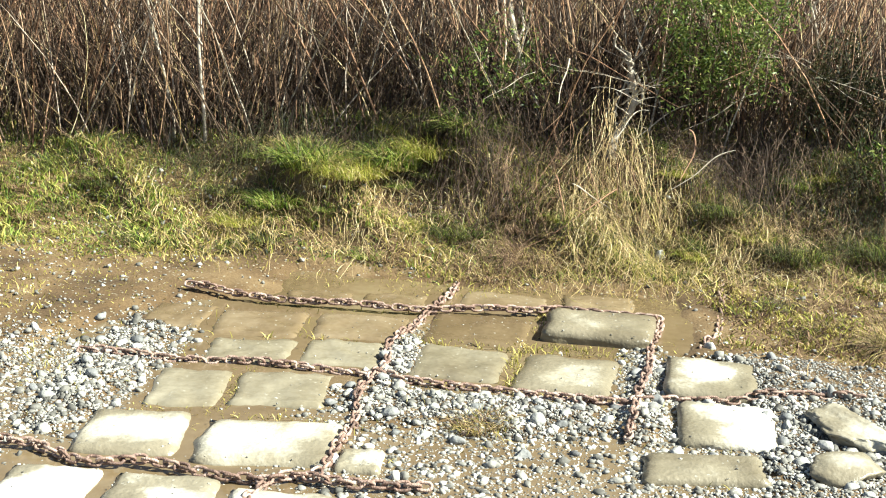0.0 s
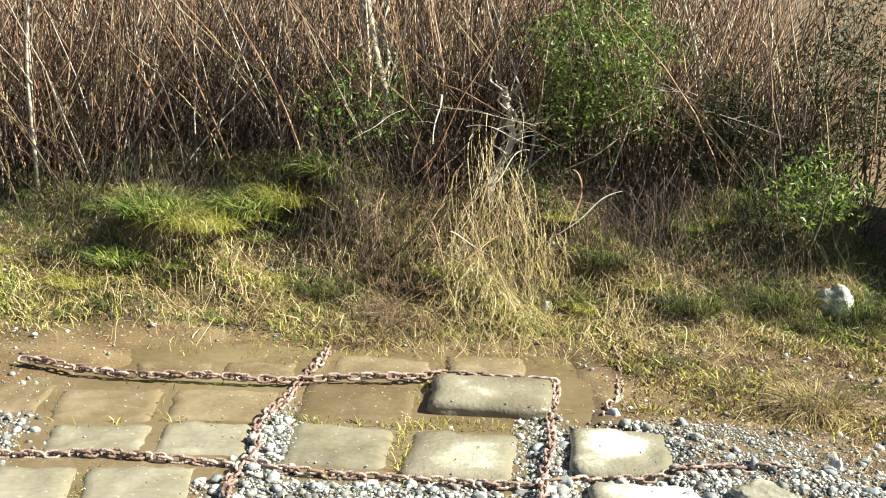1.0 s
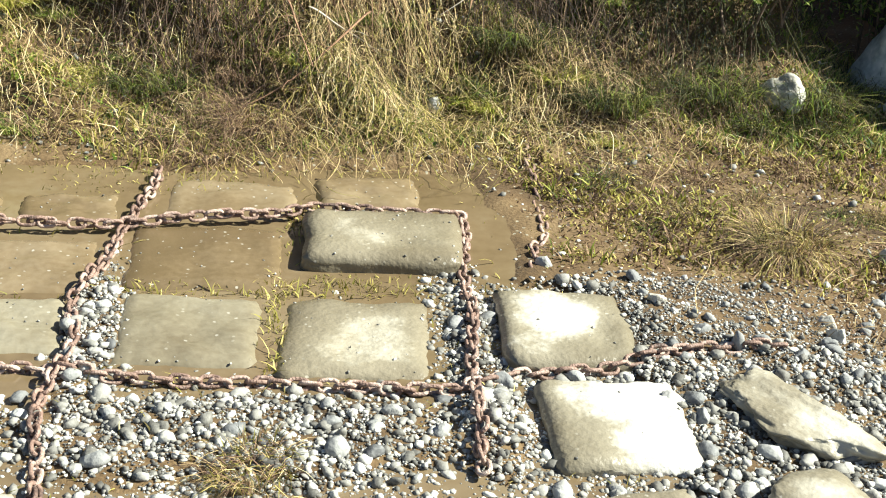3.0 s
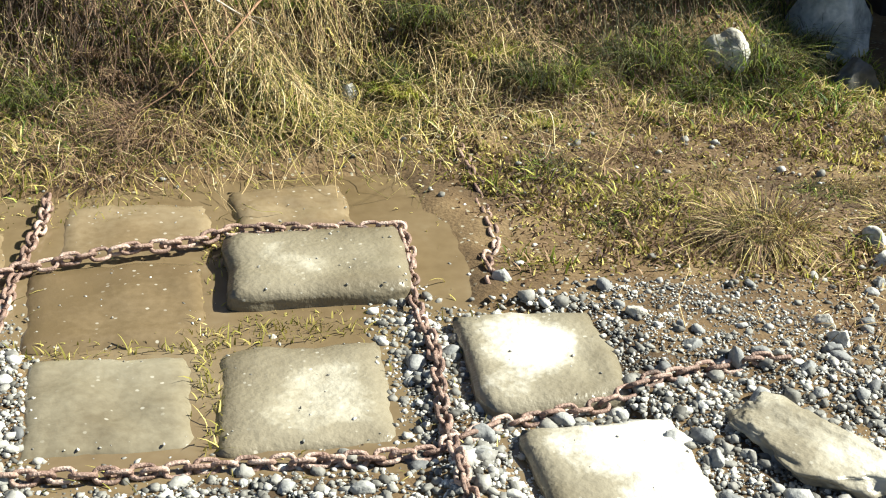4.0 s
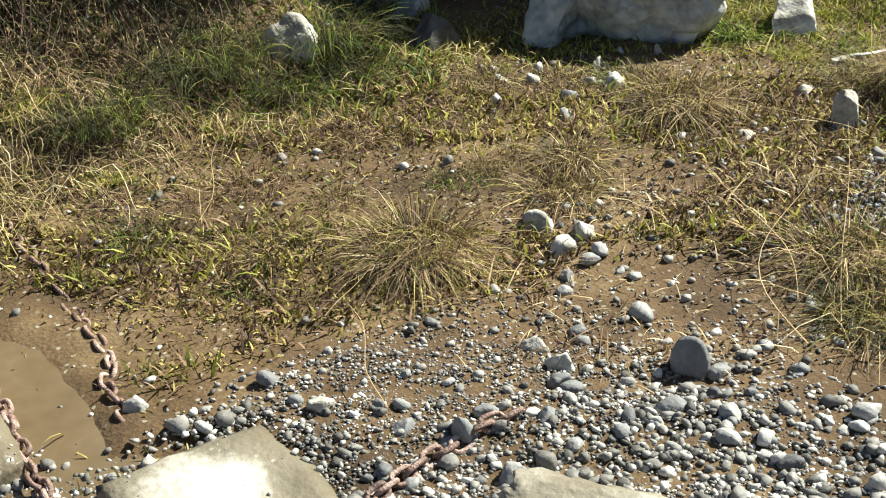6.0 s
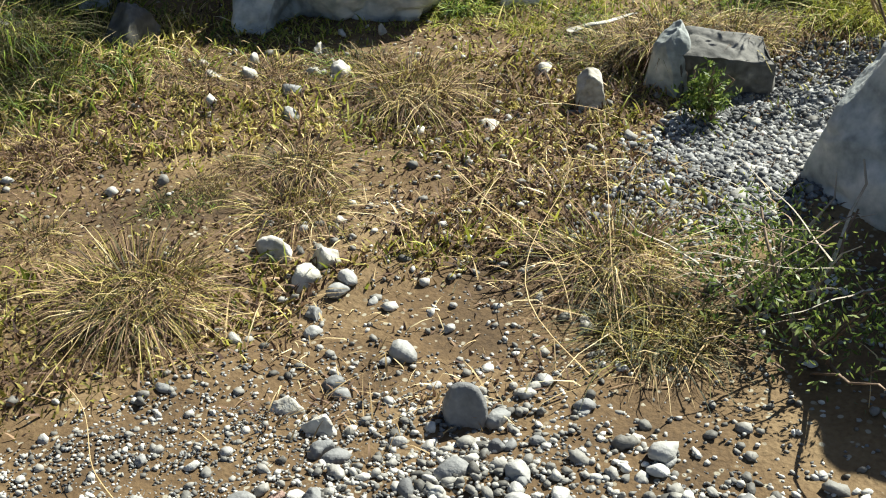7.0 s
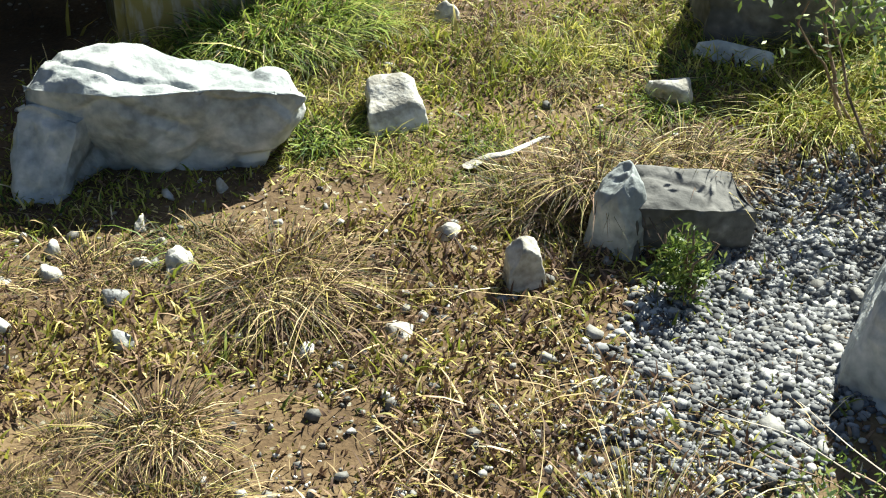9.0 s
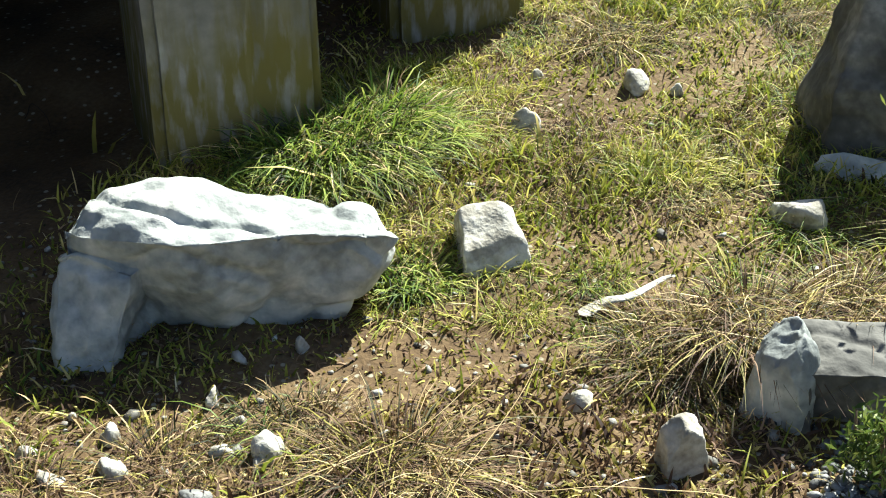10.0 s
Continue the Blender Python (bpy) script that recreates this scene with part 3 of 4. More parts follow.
SMALL = [(1.93, 2.84, .035, .05, .045), (1.97, 2.75, .035, .04, .05), (1.91, 2.74, .04, .045, .035), (1.85, 2.66, .02, .025, .02), (1.633, 2.44, .026, .04, .04), (1.64, 2.51, .024, .033, .03),
         (1.60, 2.40, .03, .03, .03), (1.25, 2.59, .035, .03, .03), (1.32, 2.46, .03, .03, .02), (1.03, 2.82, .022, .03, .035), (1.03, 2.25, .035, .03, .04), (1.37, 2.24, .03, .04, .045),
         (1.10, 2.09, .024, .034, .035), (1.17, 2.16, .03, .042, .03), (1.38, 2.38, .03, .03, .05), (-0.18, 2.20, .035, .04, .03), (0.50, 2.68, .03, .025, .045), (0.84, 2.99, .035, .03, .03),
         (0.76, 3.01, .025, .03, .025), (0.91, 2.98, .03, .03, .03), (0.84, 2.68, .03, .04, .03), (0.72, 2.71, .03, .03, .025), (0.64, 2.26, .04, .035, .03), (0.70, 2.21, .035, .04, .03),
         (0.83, 2.25, .03, .03, .03), (0.79, 2.19, .035, .03, .03), (1.21, 2.08, .025, .03, .03), (1.72, 2.13, .02, .03, .025), (1.76, 2.2, .018, .022, .02), (1.5, 2.32, .02, .03, .02),
         (2.56, 2.85, .03, .04, .025), (2.83, 2.92, .03, .03, .025), (2.53, 3.24, .03, .03, .04), (2.41, 3.28, .03, .03, .025), (2.33, 3.20, .02, .03, .03), (3.54, 3.31, .03, .04, .05),
         (3.77, 3.17, .04, .04, .06), (0.88, 3.83, .03, .04, .05), (0.44, 1.76, .05, .045, .04), (0.47, 1.99, .035, .03, .04), (0.01, 2.67, .02, .02, .02),
         (2.47, 3.46, .02, .026, .03), (2.41, 3.41, .028, .03, .03), (2.50, 3.30, .018, .022, .024), (2.60, 3.38, .016, .022, .026), (2.76, 3.33, .014, .016, .03), (2.36, 3.47, .02, .03, .014), (2.39, 3.54, .014, .02, .015), (2.50, 3.24, .012, .016, .014), (2.58, 3.32, .012, .014, .014), (3.78, 3.09, .016, .02, .03), (3.75, 3.38, .016, .02, .03)]
for k, (x, y, a, b, c) in enumerate(SMALL):
    white = k in (0, 1, 2, 4, 5, 7, 16, 17, 19, 30, 31, 32, 35, 36) or k > 40
    rock("stone", x, y, (a * 0.82, b * 0.82, c * 0.82), 200 + k, WHITEROCK if white else COBBLE, "small white angular stone" if white else "rounded grey river stone in the gravel", "stone", k * 47, "loose stones", 0.35, 6, 0.2, 3)

COBBLES = [rock_mesh("cobble", (0.022 * a, 0.017 * a, 0.013 * a), 300 + k, 6, 0.12, 2) for k, a in enumerate((0.6, 0.8, 0.95, 0.7, 1.15, 0.9, 0.6, 1.35))]
for me in COBBLES:
    me.materials.append(COBBLE)
cb = random.Random(3)
made = 0
while made < 170:
    x, y = cb.uniform(-1.2, 2.2), cb.uniform(1.4, 2.75)
    spots = ((-0.03, 2.5, 0.08, 0.3), (0.3, 2.06, 0.5, 0.18), (0.8, 2.4, 0.08, 0.45), (1.3, 2.05, 0.6, 0.4), (1.5, 2.45, 0.4, 0.25), (-0.95, 2.2, 0.15, 0.5))
    if max(math.exp(-((x - a) / c) ** 2 - ((y - b) / d) ** 2) for a, b, c, d in spots) < cb.random():
        continue
    if any(abs(x - bl[0]) < bl[2] / 2 and abs(y - bl[1]) < bl[3] / 2 for bl in BLOCKS):
        continue
    ob = tagged(new("cobble", cb.choice(COBBLES)), "rounded grey river cobble in gravel", "stone", "river cobbles")
    ob.matrix_world = pose(x, y, max(hz(x, y), -0.004), cb.uniform(-12, 12), cb.uniform(-12, 12), cb.uniform(0, 360))
    made += 1

# ---------------------------------------------------------------- concrete piers and deck of the bridge
def slab_mesh(name, sx, sy, sz, bevel=0.02, cuts=6, rough=0.004):
    bm = bmesh.new()
    bmesh.ops.create_cube(bm, size=1)
    for v in bm.verts:
        v.co = Vector((v.co.x * sx, v.co.y * sy, (v.co.z + 0.5) * sz))
    bmesh.ops.bevel(bm, geom=bm.edges[:], offset=bevel, segments=2, affect="EDGES")
    bmesh.ops.subdivide_edges(bm, edges=[e for e in bm.edges if e.calc_length() > 0.2], cuts=cuts, use_grid_fill=True)
    for v in bm.verts:
        v.co += Vector((noise.noise(v.co * 7), noise.noise(v.co * 7 + Vector((9, 0, 0))), 0)) * rough
    return bm


def bridge():
    base = thing("bridge", None, None, "dark concrete bridge underside with two square piers", "bridge")
    base.location = (3.5, 3.8, 0)
    mw = Matrix.Translation((-3.5, -3.8, 0))
    # Deck and three dark walls are unseen, added to block light behind the piers.
    for name, (x, y, z, rz), s, m in (("pier", (3.315, 3.835, -0.08, -43), (0.31, 0.30, 1.14), CONCRETE), ("pier", (4.015, 3.735, -0.08, -43), (0.31, 0.30, 1.14), CONCRETE),
                                      ("deck", (3.66, 4.98, 1.06, 0), (1.58, 2.3, 0.14), DECKGREY), ("abutment", (3.55, 6.0, -0.2, 0), (1.4, 0.2, 1.26), SHADECONC),
                                      ("abutment", (4.30, 4.88, -0.2, 0), (0.2, 2.1, 1.26), SHADECONC), ("abutment", (2.93, 5.15, -0.2, 0), (0.2, 1.5, 1.26), SHADECONC)):
        ob = part(name, slab_mesh(name, *s), m, base)
        ob.matrix_local = mw @ pose(x, y, z, 0, 0, rz)
    return base


bridge()


# ---------------------------------------------------------------- loose gravel
def ball_template():
    bm = bmesh.new()
    bmesh.ops.create_cube(bm, size=2)
    bmesh.ops.subdivide_edges(bm, edges=bm.edges[:], cuts=1, use_grid_fill=True)
    bmesh.ops.triangulate(bm, faces=bm.faces[:])
    v = np.array([x.co.normalized() for x in bm.verts])
    t = np.array([[x.index for x in f.verts] for f in bm.faces])
    bm.free()
    return v, t


BV, BT = ball_template()
LV = np.array([(a, b, c) for a in (-1, 1) for b in (-1, 1) for c in (-1, 1)] + [(1, 0, 0), (-1, 0, 0), (0, 1, 0), (0, -1, 0), (0, 0, 1), (0, 0, -1)], float)
LT = []
for f, ring in ((8, (4, 6, 7, 5)), (9, (0, 1, 3, 2)), (10, (2, 3, 7, 6)), (11, (0, 4, 5, 1)), (12, (1, 5, 7, 3)), (13, (0, 2, 6, 4))):
    LT += [(f, ring[q], ring[(q + 1) % 4]) for q in range(4)]
LT = np.array(LT)
LV /= np.linalg.norm(LV, axis=1)[:, None]


def pebbles(name, x, y, size, label, mat=PEBBLE, shape=None, z=None):
    """Flattened, turned little stones lying on the ground, joined."""
    BV, BT = shape or (LV, LT)
    k = len(x)
    ax = np.stack([rng.uniform(0.7, 1.35, k), rng.uniform(0.6, 1.0, k), rng.uniform(0.4, 0.75, k)], 1) * size[:, None]
    v = BV[None] * (1 + 0.16 * rng.standard_normal((k, len(BV), 1))) * ax[:, None]
    a, b = rng.uniform(0, 2 * np.pi, k), rng.normal(0, 0.35, k)
    cb, sb, ca, sa = np.cos(b)[:, None], np.sin(b)[:, None], np.cos(a)[:, None], np.sin(a)[:, None]
    vx, vy, vz = v[..., 0], v[..., 1], v[..., 2]
    vx, vz = cb * vx + sb * vz, -sb * vx + cb * vz
    vx, vy = ca * vx - sa * vy, sa * vx + ca * vy
    z = (np.maximum(height(x, y), -0.006) if z is None else z) + 0.25 * size
    V = np.stack([vx + x[:, None], vy + y[:, None], vz + z[:, None]], -1).reshape(-1, 3)
    T = (BT[None] + (np.arange(k) * len(BV))[:, None, None]).reshape(-1, 3)
    return thing(name, mesh_np(name, V, T, True), mat, label, "gravel", kind="stuff")


def scatter(n, lo, hi, dens):
    x, y = rng.uniform(lo[0], hi[0], n), rng.uniform(lo[1], hi[1], n)
    keep = rng.uniform(0, 1, n) < dens(x, y)
    return x[keep], y[keep]


def spot(x, y, px, py, rx, ry):
    return np.exp(-(((x - px) / rx) ** 2 + ((y - py) / ry) ** 2) ** 2)


def on_block(x, y):
    hit = np.zeros(len(x), bool)
    for bx, by, w, d, top, rz, m in BLOCKS:
        c, s = math.cos(radians(rz)), math.sin(radians(rz))
        u, v = (x - bx) * c + (y - by) * s, -(x - bx) * s + (y - by) * c
        hit |= (abs(u) < w * 0.47) & (abs(v) < d * 0.47)
    return hit


def gravel_density(x, y):
    right = smooth01(0.70, 0.8, x) * (1 - smooth01(2.66, 2.78, y + 0.08 * wave(x, y, 5, 1))) * (1 - 0.93 * smooth01(1.6, 2.05, x + 0.25 * smooth01(2.3, 2.7, y))) * smooth01(0.9, 1.3, y)
    strips = spot(x, y, -0.02, 2.48, 0.08, 0.34) + spot(x, y, 0.3, 2.04, 0.52, 0.2) + spot(x, y, 0.79, 2.42, 0.09, 0.45) + spot(x, y, -0.92, 2.25, 0.16, 0.6) + 0.7 * spot(x, y, -1.25, 2.0, 0.4, 0.5) + 0.6 * spot(x, y, 0.35, 1.5, 0.6, 0.4)
    upper = spot(x, y, 2.87, 2.36, 0.42, 0.17)
    return np.clip(right + strips + upper, 0, 1)


x, y = scatter(150000, (-2.0, 1.2), (3.5, 3.0), lambda x, y: gravel_density(x, y) * 0.9)
keep = ~on_block(x, y) | (rng.uniform(0, 1, len(x)) < 0.05)
x, y = x[keep], y[keep]
size = (np.clip(rng.lognormal(-5.42, 0.5, len(x)), 0.0025, 0.022) * (1 - 0.45 * smooth01(1.05, 1.35, x) * smooth01(2.2, 2.5, y)))
big = size > 0.0085
pebbles("gravel", x[big], y[big], size[big], "loose grey and white river gravel", shape=(BV, BT))
pebbles("gravel", x[~big], y[~big], size[~big], "fine grey and white river gravel")
x, y = scatter(26000, (2.3, 2.05), (3.5, 2.7), lambda x, y: np.clip(spot(x, y, 2.87, 2.36, 0.45, 0.18) * 1.4, 0, 1))
pebbles("gravel", x, y, np.clip(rng.lognormal(-5.15, 0.32, len(x)), 0.0025, 0.012), "dense grey gravel beside the tall boulder", GREYPEBBLE)
OV = np.array([(1, 0, 0), (-1, 0, 0), (0, 1, 0), (0, -1, 0), (0, 0, 1), (0, 0, -1)], float)
OT = np.array([(0, 2, 4), (2, 1, 4), (1, 3, 4), (3, 0, 4), (2, 0, 5), (1, 2, 5), (3, 1, 5), (0, 3, 5)])
x, y = scatter(95000, (-1.8, 1.4), (2.5, 2.95), lambda x, y: gravel_density(x, y) * 0.62)
keep = ~on_block(x, y)
x, y = x[keep], y[keep]
pebbles("grit", x, y, rng.uniform(0.002, 0.0048, len(x)), "fine dark grit between the gravel stones", GREYPEBBLE, (OV, OT))
x, y = scatter(12000, (-2.8, 0.8), (4.4, 4.2), lambda x, y: 0.35 * (1 - mat_zone(x, y)) + 0.5 * smooth01(-0.8, -1.2, x))
keep = ~on_block(x, y) & (y + 0.85 * x < 6.3)
pebbles("grit", x[keep], y[keep], np.clip(rng.lognormal(-5.3, 0.5, keep.sum()), 0.002, 0.016), "scattered small stones on bare soil")
x, y = scatter(4200, (-1.0, 1.2), (1.2, 3.4), lambda x, y: 0.5 * on_block(x, y))
top = np.full(len(x), -0.004)
for bx, by, w, d, t, rz, m in BLOCKS:
    top = np.where((abs(x - bx) < w * 0.5) & (abs(y - by) < d * 0.5), t - 0.003, top)
ob = pebbles("grit", x, y, rng.uniform(0.0015, 0.0045, len(x)), "fine grit lying on the stone blocks", z=top)


# ---------------------------------------------------------------- grass
def blades(name, x, y, h, lean, width, mat, label, category="grass", kind="stuff", z=None, toward=None, group="", bend=0.25):
    """Bent, tapering blades; lean: how far each tip goes sideways; toward: the way of the lean."""
    k = len(x)
    a = rng.uniform(0, 2 * np.pi, k) if toward is None else toward
    zz = np.maximum(height(x, y), -0.002) - 0.008 if z is None else z
    dx, dy = np.cos(a), np.sin(a)
    f = rng.uniform(0, 2 * np.pi, k)
    wx, wy = np.cos(f) * width / 2, np.sin(f) * width / 2
    rows = []
    for s, w in ((0, 1.0), (0.4, 0.9), (0.75, 0.6)):
        cx, cy, cz = x + dx * lean * s**1.8, y + dy * lean * s**1.8, zz + h * (s - bend * s**3 * np.clip(lean / np.maximum(h, 1e-3), 0, 2.2))
        rows += [np.stack([cx - wx * w, cy - wy * w, cz], 1), np.stack([cx + wx * w, cy + wy * w, cz], 1)]
    rows.append(np.stack([x + dx * lean, y + dy * lean, zz + h * (1 - bend * np.clip(lean / np.maximum(h, 1e-3), 0, 2.2))], 1))
    V = np.stack(rows, 1).reshape(-1, 3)
    t = np.array([[0, 1, 3], [0, 3, 2], [2, 3, 5], [2, 5, 4], [4, 5, 6]])
    T = (t[None] + (np.arange(k) * 7)[:, None, None]).reshape(-1, 3)
    return thing(name, mesh_np(name, V, T, True), mat, label, category, group, kind)


def field(name, n, lo, hi, dens, hmin, hmax, lean, width, mat, label):
    x, y = scatter(n, lo, hi, dens)
    h = rng.uniform(hmin, hmax, len(x)) * (0.7 + 0.5 * (wave(x, y, 6, 0.5) > 0))
    return blades(name, x, y, h, h * rng.uniform(0.2, lean, len(x)), rng.uniform(0.6, 1.3, len(x)) * width, mat, label)


def under(x, y):
    """1 below the bridge deck, where nothing grows."""
    return smooth01(2.45, 2.6, x) * smooth01(4.35, 4.2, x) * smooth01(3.8, 3.95, y)


def bank(x, y):
    return (1 - under(x, y)) * smooth01(3.4, 3.65, y + 0.12 * wave(x, y, 4)) * (1 - smooth01(5.0, 5.6, y)) * (1 - smooth01(2.5, 2.8, x))


def slope(x, y):
    return (1 - under(x, y)) * np.clip(smooth01(2.75, 3.15, x + 0.1 * wave(x, y, 5)) * smooth01(2.5, 2.75, y) + smooth01(3.3, 3.5, x) + 0.7 * smooth01(2.2, 2.7, x) * smooth01(3.2, 3.5, y), 0, 1) * (1 - smooth01(4.5, 5.3, x + 0.3 * wave(x, y, 2))) * smooth01(1.65, 2.15, y + 0.2 * wave(x, y, 3))


def plain(x, y):
    return smooth01(0.98, 1.12, x + 0.05 * wave(x, y, 5)) * smooth01(2.68, 2.85, y + 0.55 * smooth01(1.9, 2.5, x) + 0.08 * wave(x, y, 5, 2)) * (1 - smooth01(3.7, 3.9, y)) * (1 - 0.5 * smooth01(2.9, 3.2, x))


clear = lambda x, y: 1 - spot(x, y, 2.87, 2.36, 0.42, 0.17)
field("grass", 80000, (-3.0, 3.2), (3.0, 5.6), lambda x, y: bank(x, y) * 0.8, 0.01, 0.05, 1.6, 0.0055, OLIVE, "mixed olive and dry grass on the bank")
field("grass", 60000, (-3.2, 3.4), (3.0, 5.6), lambda x, y: bank(x, y) * (0.25 + 0.7 * (wave(x, y, 3.2, 1) > 0.0)), 0.012, 0.06, 1.3, 0.005, GREEN, "fresh green grass on the bank")
field("dry_grass", 30000, (-3.2, 3.4), (3.0, 5.4), lambda x, y: bank(x, y) * (0.3 + 0.5 * (wave(x, y, 4.2, 2) > 0.0)), 0.015, 0.075, 2.0, 0.004, STRAW, "dry straw-coloured grass matted on the bank")
field("grass", 90000, (0.8, 2.0), (3.8, 4.0), lambda x, y: plain(x, y) * 0.85, 0.006, 0.024, 1.4, 0.006, OLIVE, "short sparse olive grass on brown soil")
field("withered_grass", 40000, (0.8, 2.0), (3.6, 3.9), lambda x, y: plain(x, y) * 0.85, 0.008, 0.035, 1.4, 0.006, BROWNWEED, "withered brown stubble on the soil")
field("grass", 7000, (0.9, 2.0), (3.6, 3.9), lambda x, y: plain(x, y) * (wave(x, y, 9, 1) > 0.1), 0.01, 0.05, 1.2, 0.0055, SLOPEGREEN, "fresh green sprigs on brown soil")
field("grass", 40000, (-3.0, 1.6), (1.2, 3.6), lambda x, y: (mat_zone(x, y) * (0.05 + 0.5 * spot(x, y, 0.2, 2.66, 1.0, 0.04) + 0.5 * spot(x, y, 0.37, 2.6, 0.05, 0.5) + 0.5 * spot(x, y, -0.49, 2.3, 0.05, 0.4) + 0.4 * spot(x, y, 0.45, 3.0, 0.06, 0.15)) + 0.45 * smooth01(-0.8, -1.3, x) * smooth01(2.6, 3.1, y) + 0.15 * smooth01(-0.8, -1.3, x) + 0.35 * smooth01(3.25, 3.5, y)) * ~on_block(x, y), 0.01, 0.035, 1.6, 0.004, OLIVE, "thin grass in the joints between blocks")
field("grass", 130000, (2.2, 1.6), (5.4, 4.2), lambda x, y: slope(x, y) * clear(x, y) * 0.7 * (0.6 + 0.4 * (wave(x, y, 15, 0.3) > -0.1)), 0.01, 0.05, 1.3, 0.0045, SLOPEGREEN, "green grass covering the slope")
field("grass", 26000, (2.2, 1.6), (5.4, 4.2), lambda x, y: slope(x, y) * clear(x, y) * 0.6, 0.01, 0.05, 1.4, 0.0042, OLIVE, "olive and yellow grass on the slope")
field("dry_grass", 3800, (2.0, 1.4), (6.0, 4.0), lambda x, y: (slope(x, y) * 0.4 + 0.2) * clear(x, y), 0.02, 0.07, 1.8, 0.0026, STRAW, "scattered dry straws on the slope")


field("grass", 16000, (-7, -5), (9, 10), lambda x, y: 0.5 * (1 - smooth01(2.6, 2.0, np.maximum(abs(x - 0.6), abs(y - 2.6)))), 0.03, 0.12, 1.5, 0.008, OLIVE, "sparse olive grass on open ground")

# The dark weeds here stand in part for shaded gaps in the growth.
field("leafy_weeds", 26000, (-2.6, 3.4), (2.5, 4.7), lambda x, y: bank(x, y) * (0.12 + 0.75 * (wave(x, y, 8.5, 2.4) > 0.1)), 0.008, 0.03, 1.0, 0.010, GREEN, "small leafy green weeds on the bank")
field("leafy_weeds", 26000, (-2.6, 3.5), (2.5, 4.7), lambda x, y: bank(x, y) * (0.1 + 0.8 * (wave(x, y, 6.5, 0.4) > 0.15)), 0.01, 0.035, 1.0, 0.010, SHADEWEED, "small dark leafy weeds on the bank")
field("leafy_weeds", 22000, (1.0, 2.6), (3.3, 3.8), lambda x, y: plain(x, y) * (0.15 + 0.6 * (wave(x, y, 12, 1.4) > 0.1)), 0.004, 0.016, 0.9, 0.009, OLIVE, "low olive moss and leaves on brown soil")
field("leafy_weeds", 24000, (2.3, 2.4), (4.6, 4.0), lambda x, y: slope(x, y) * clear(x, y) * (0.15 + 0.7 * (wave(x, y, 10, 2.2) > 0.0)), 0.006, 0.025, 0.9, 0.008, SLOPEGREEN, "low leafy yellow-green weeds on the slope")
field("leafy_weeds", 12000, (2.3, 2.4), (4.6, 4.0), lambda x, y: slope(x, y) * clear(x, y) * (wave(x, y, 13, 0.9) > 0.15), 0.006, 0.03, 0.9, 0.008, SHADEWEED, "low dark leafy weeds on the slope")

# stubble, grit and low leafy sprigs on the worn soil of the foot path
worn = lambda x, y: spot(x, y, 2.25, 2.6, 0.6, 0.4) * (0.35 + 0.65 * (wave(x, y, 11, 3) > -0.1))
field("withered_grass", 15000, (1.5, 2.0), (3.2, 3.3), lambda x, y: worn(x, y) * clear(x, y), 0.008, 0.03, 1.8, 0.0055, BROWNWEED, "withered brown stubble on worn soil")
field("dry_grass", 5000, (1.5, 2.0), (3.2, 3.3), lambda x, y: worn(x, y) * clear(x, y), 0.012, 0.05, 2.2, 0.0035, STRAW, "short dry stems lying on worn soil")
x, y = scatter(5000, (1.5, 2.0), (3.2, 3.3), lambda x, y: worn(x, y) * clear(x, y) * 0.9)
pebbles("grit", x, y, np.clip(rng.lognormal(-5.6, 0.55, len(x)), 0.0015, 0.012), "small pale stones on worn soil")

for lo, hi, n in (((0.0, 2.65), (0.75, 2.72), 650), ((0.35, 2.3), (0.39, 3.02), 450), ((-0.5, 1.95), (-0.46, 2.3), 300), ((0.41, 2.98), (0.5, 3.16), 420), ((-0.2, 3.25), (0.3, 3.5), 900), ((-0.75, 1.86), (-0.1, 1.93), 500), ((0.45, 2.7), (0.72, 2.77), 300)):
    field("weeds", n, lo, hi, lambda x, y: np.full(len(x), 0.4), 0.006, 0.026, 1.2, 0.004, OLIVE, "olive weeds growing in a joint between blocks")


def tuft(x, y, r, h, n, mats, label, droop=2.1, dz=0.0, broad=1.0):
    r, h = r * 0.62, h * 0.52
    base = thing("grass_tuft", None, None, label, "grass tuft", "grass tufts")
    base.location = (x, y, hz(x, y) + dz)
    for m, share, nm in mats:
        k = int(n * share * 1.7)
        a, q = rng.uniform(0, 2 * np.pi, k), np.sqrt(rng.uniform(0, 1, k)) * r
        hh = h * rng.uniform(0.25, 1.0, k)
        ob = blades(nm, q * np.cos(a), q * np.sin(a), hh, hh * rng.uniform(0.3, droop, k), rng.uniform(0.0014, 0.0032, k) * broad, m, "", "", "", np.full(k, -0.01), np.where(rng.uniform(0, 1, k) < 0.35, a, -2.35 + rng.normal(0, 0.9, k)), bend=0.42)
        for key in ("label", "category", "kind"):
            if key in ob:
                del ob[key]
        ob.parent = base
    return base


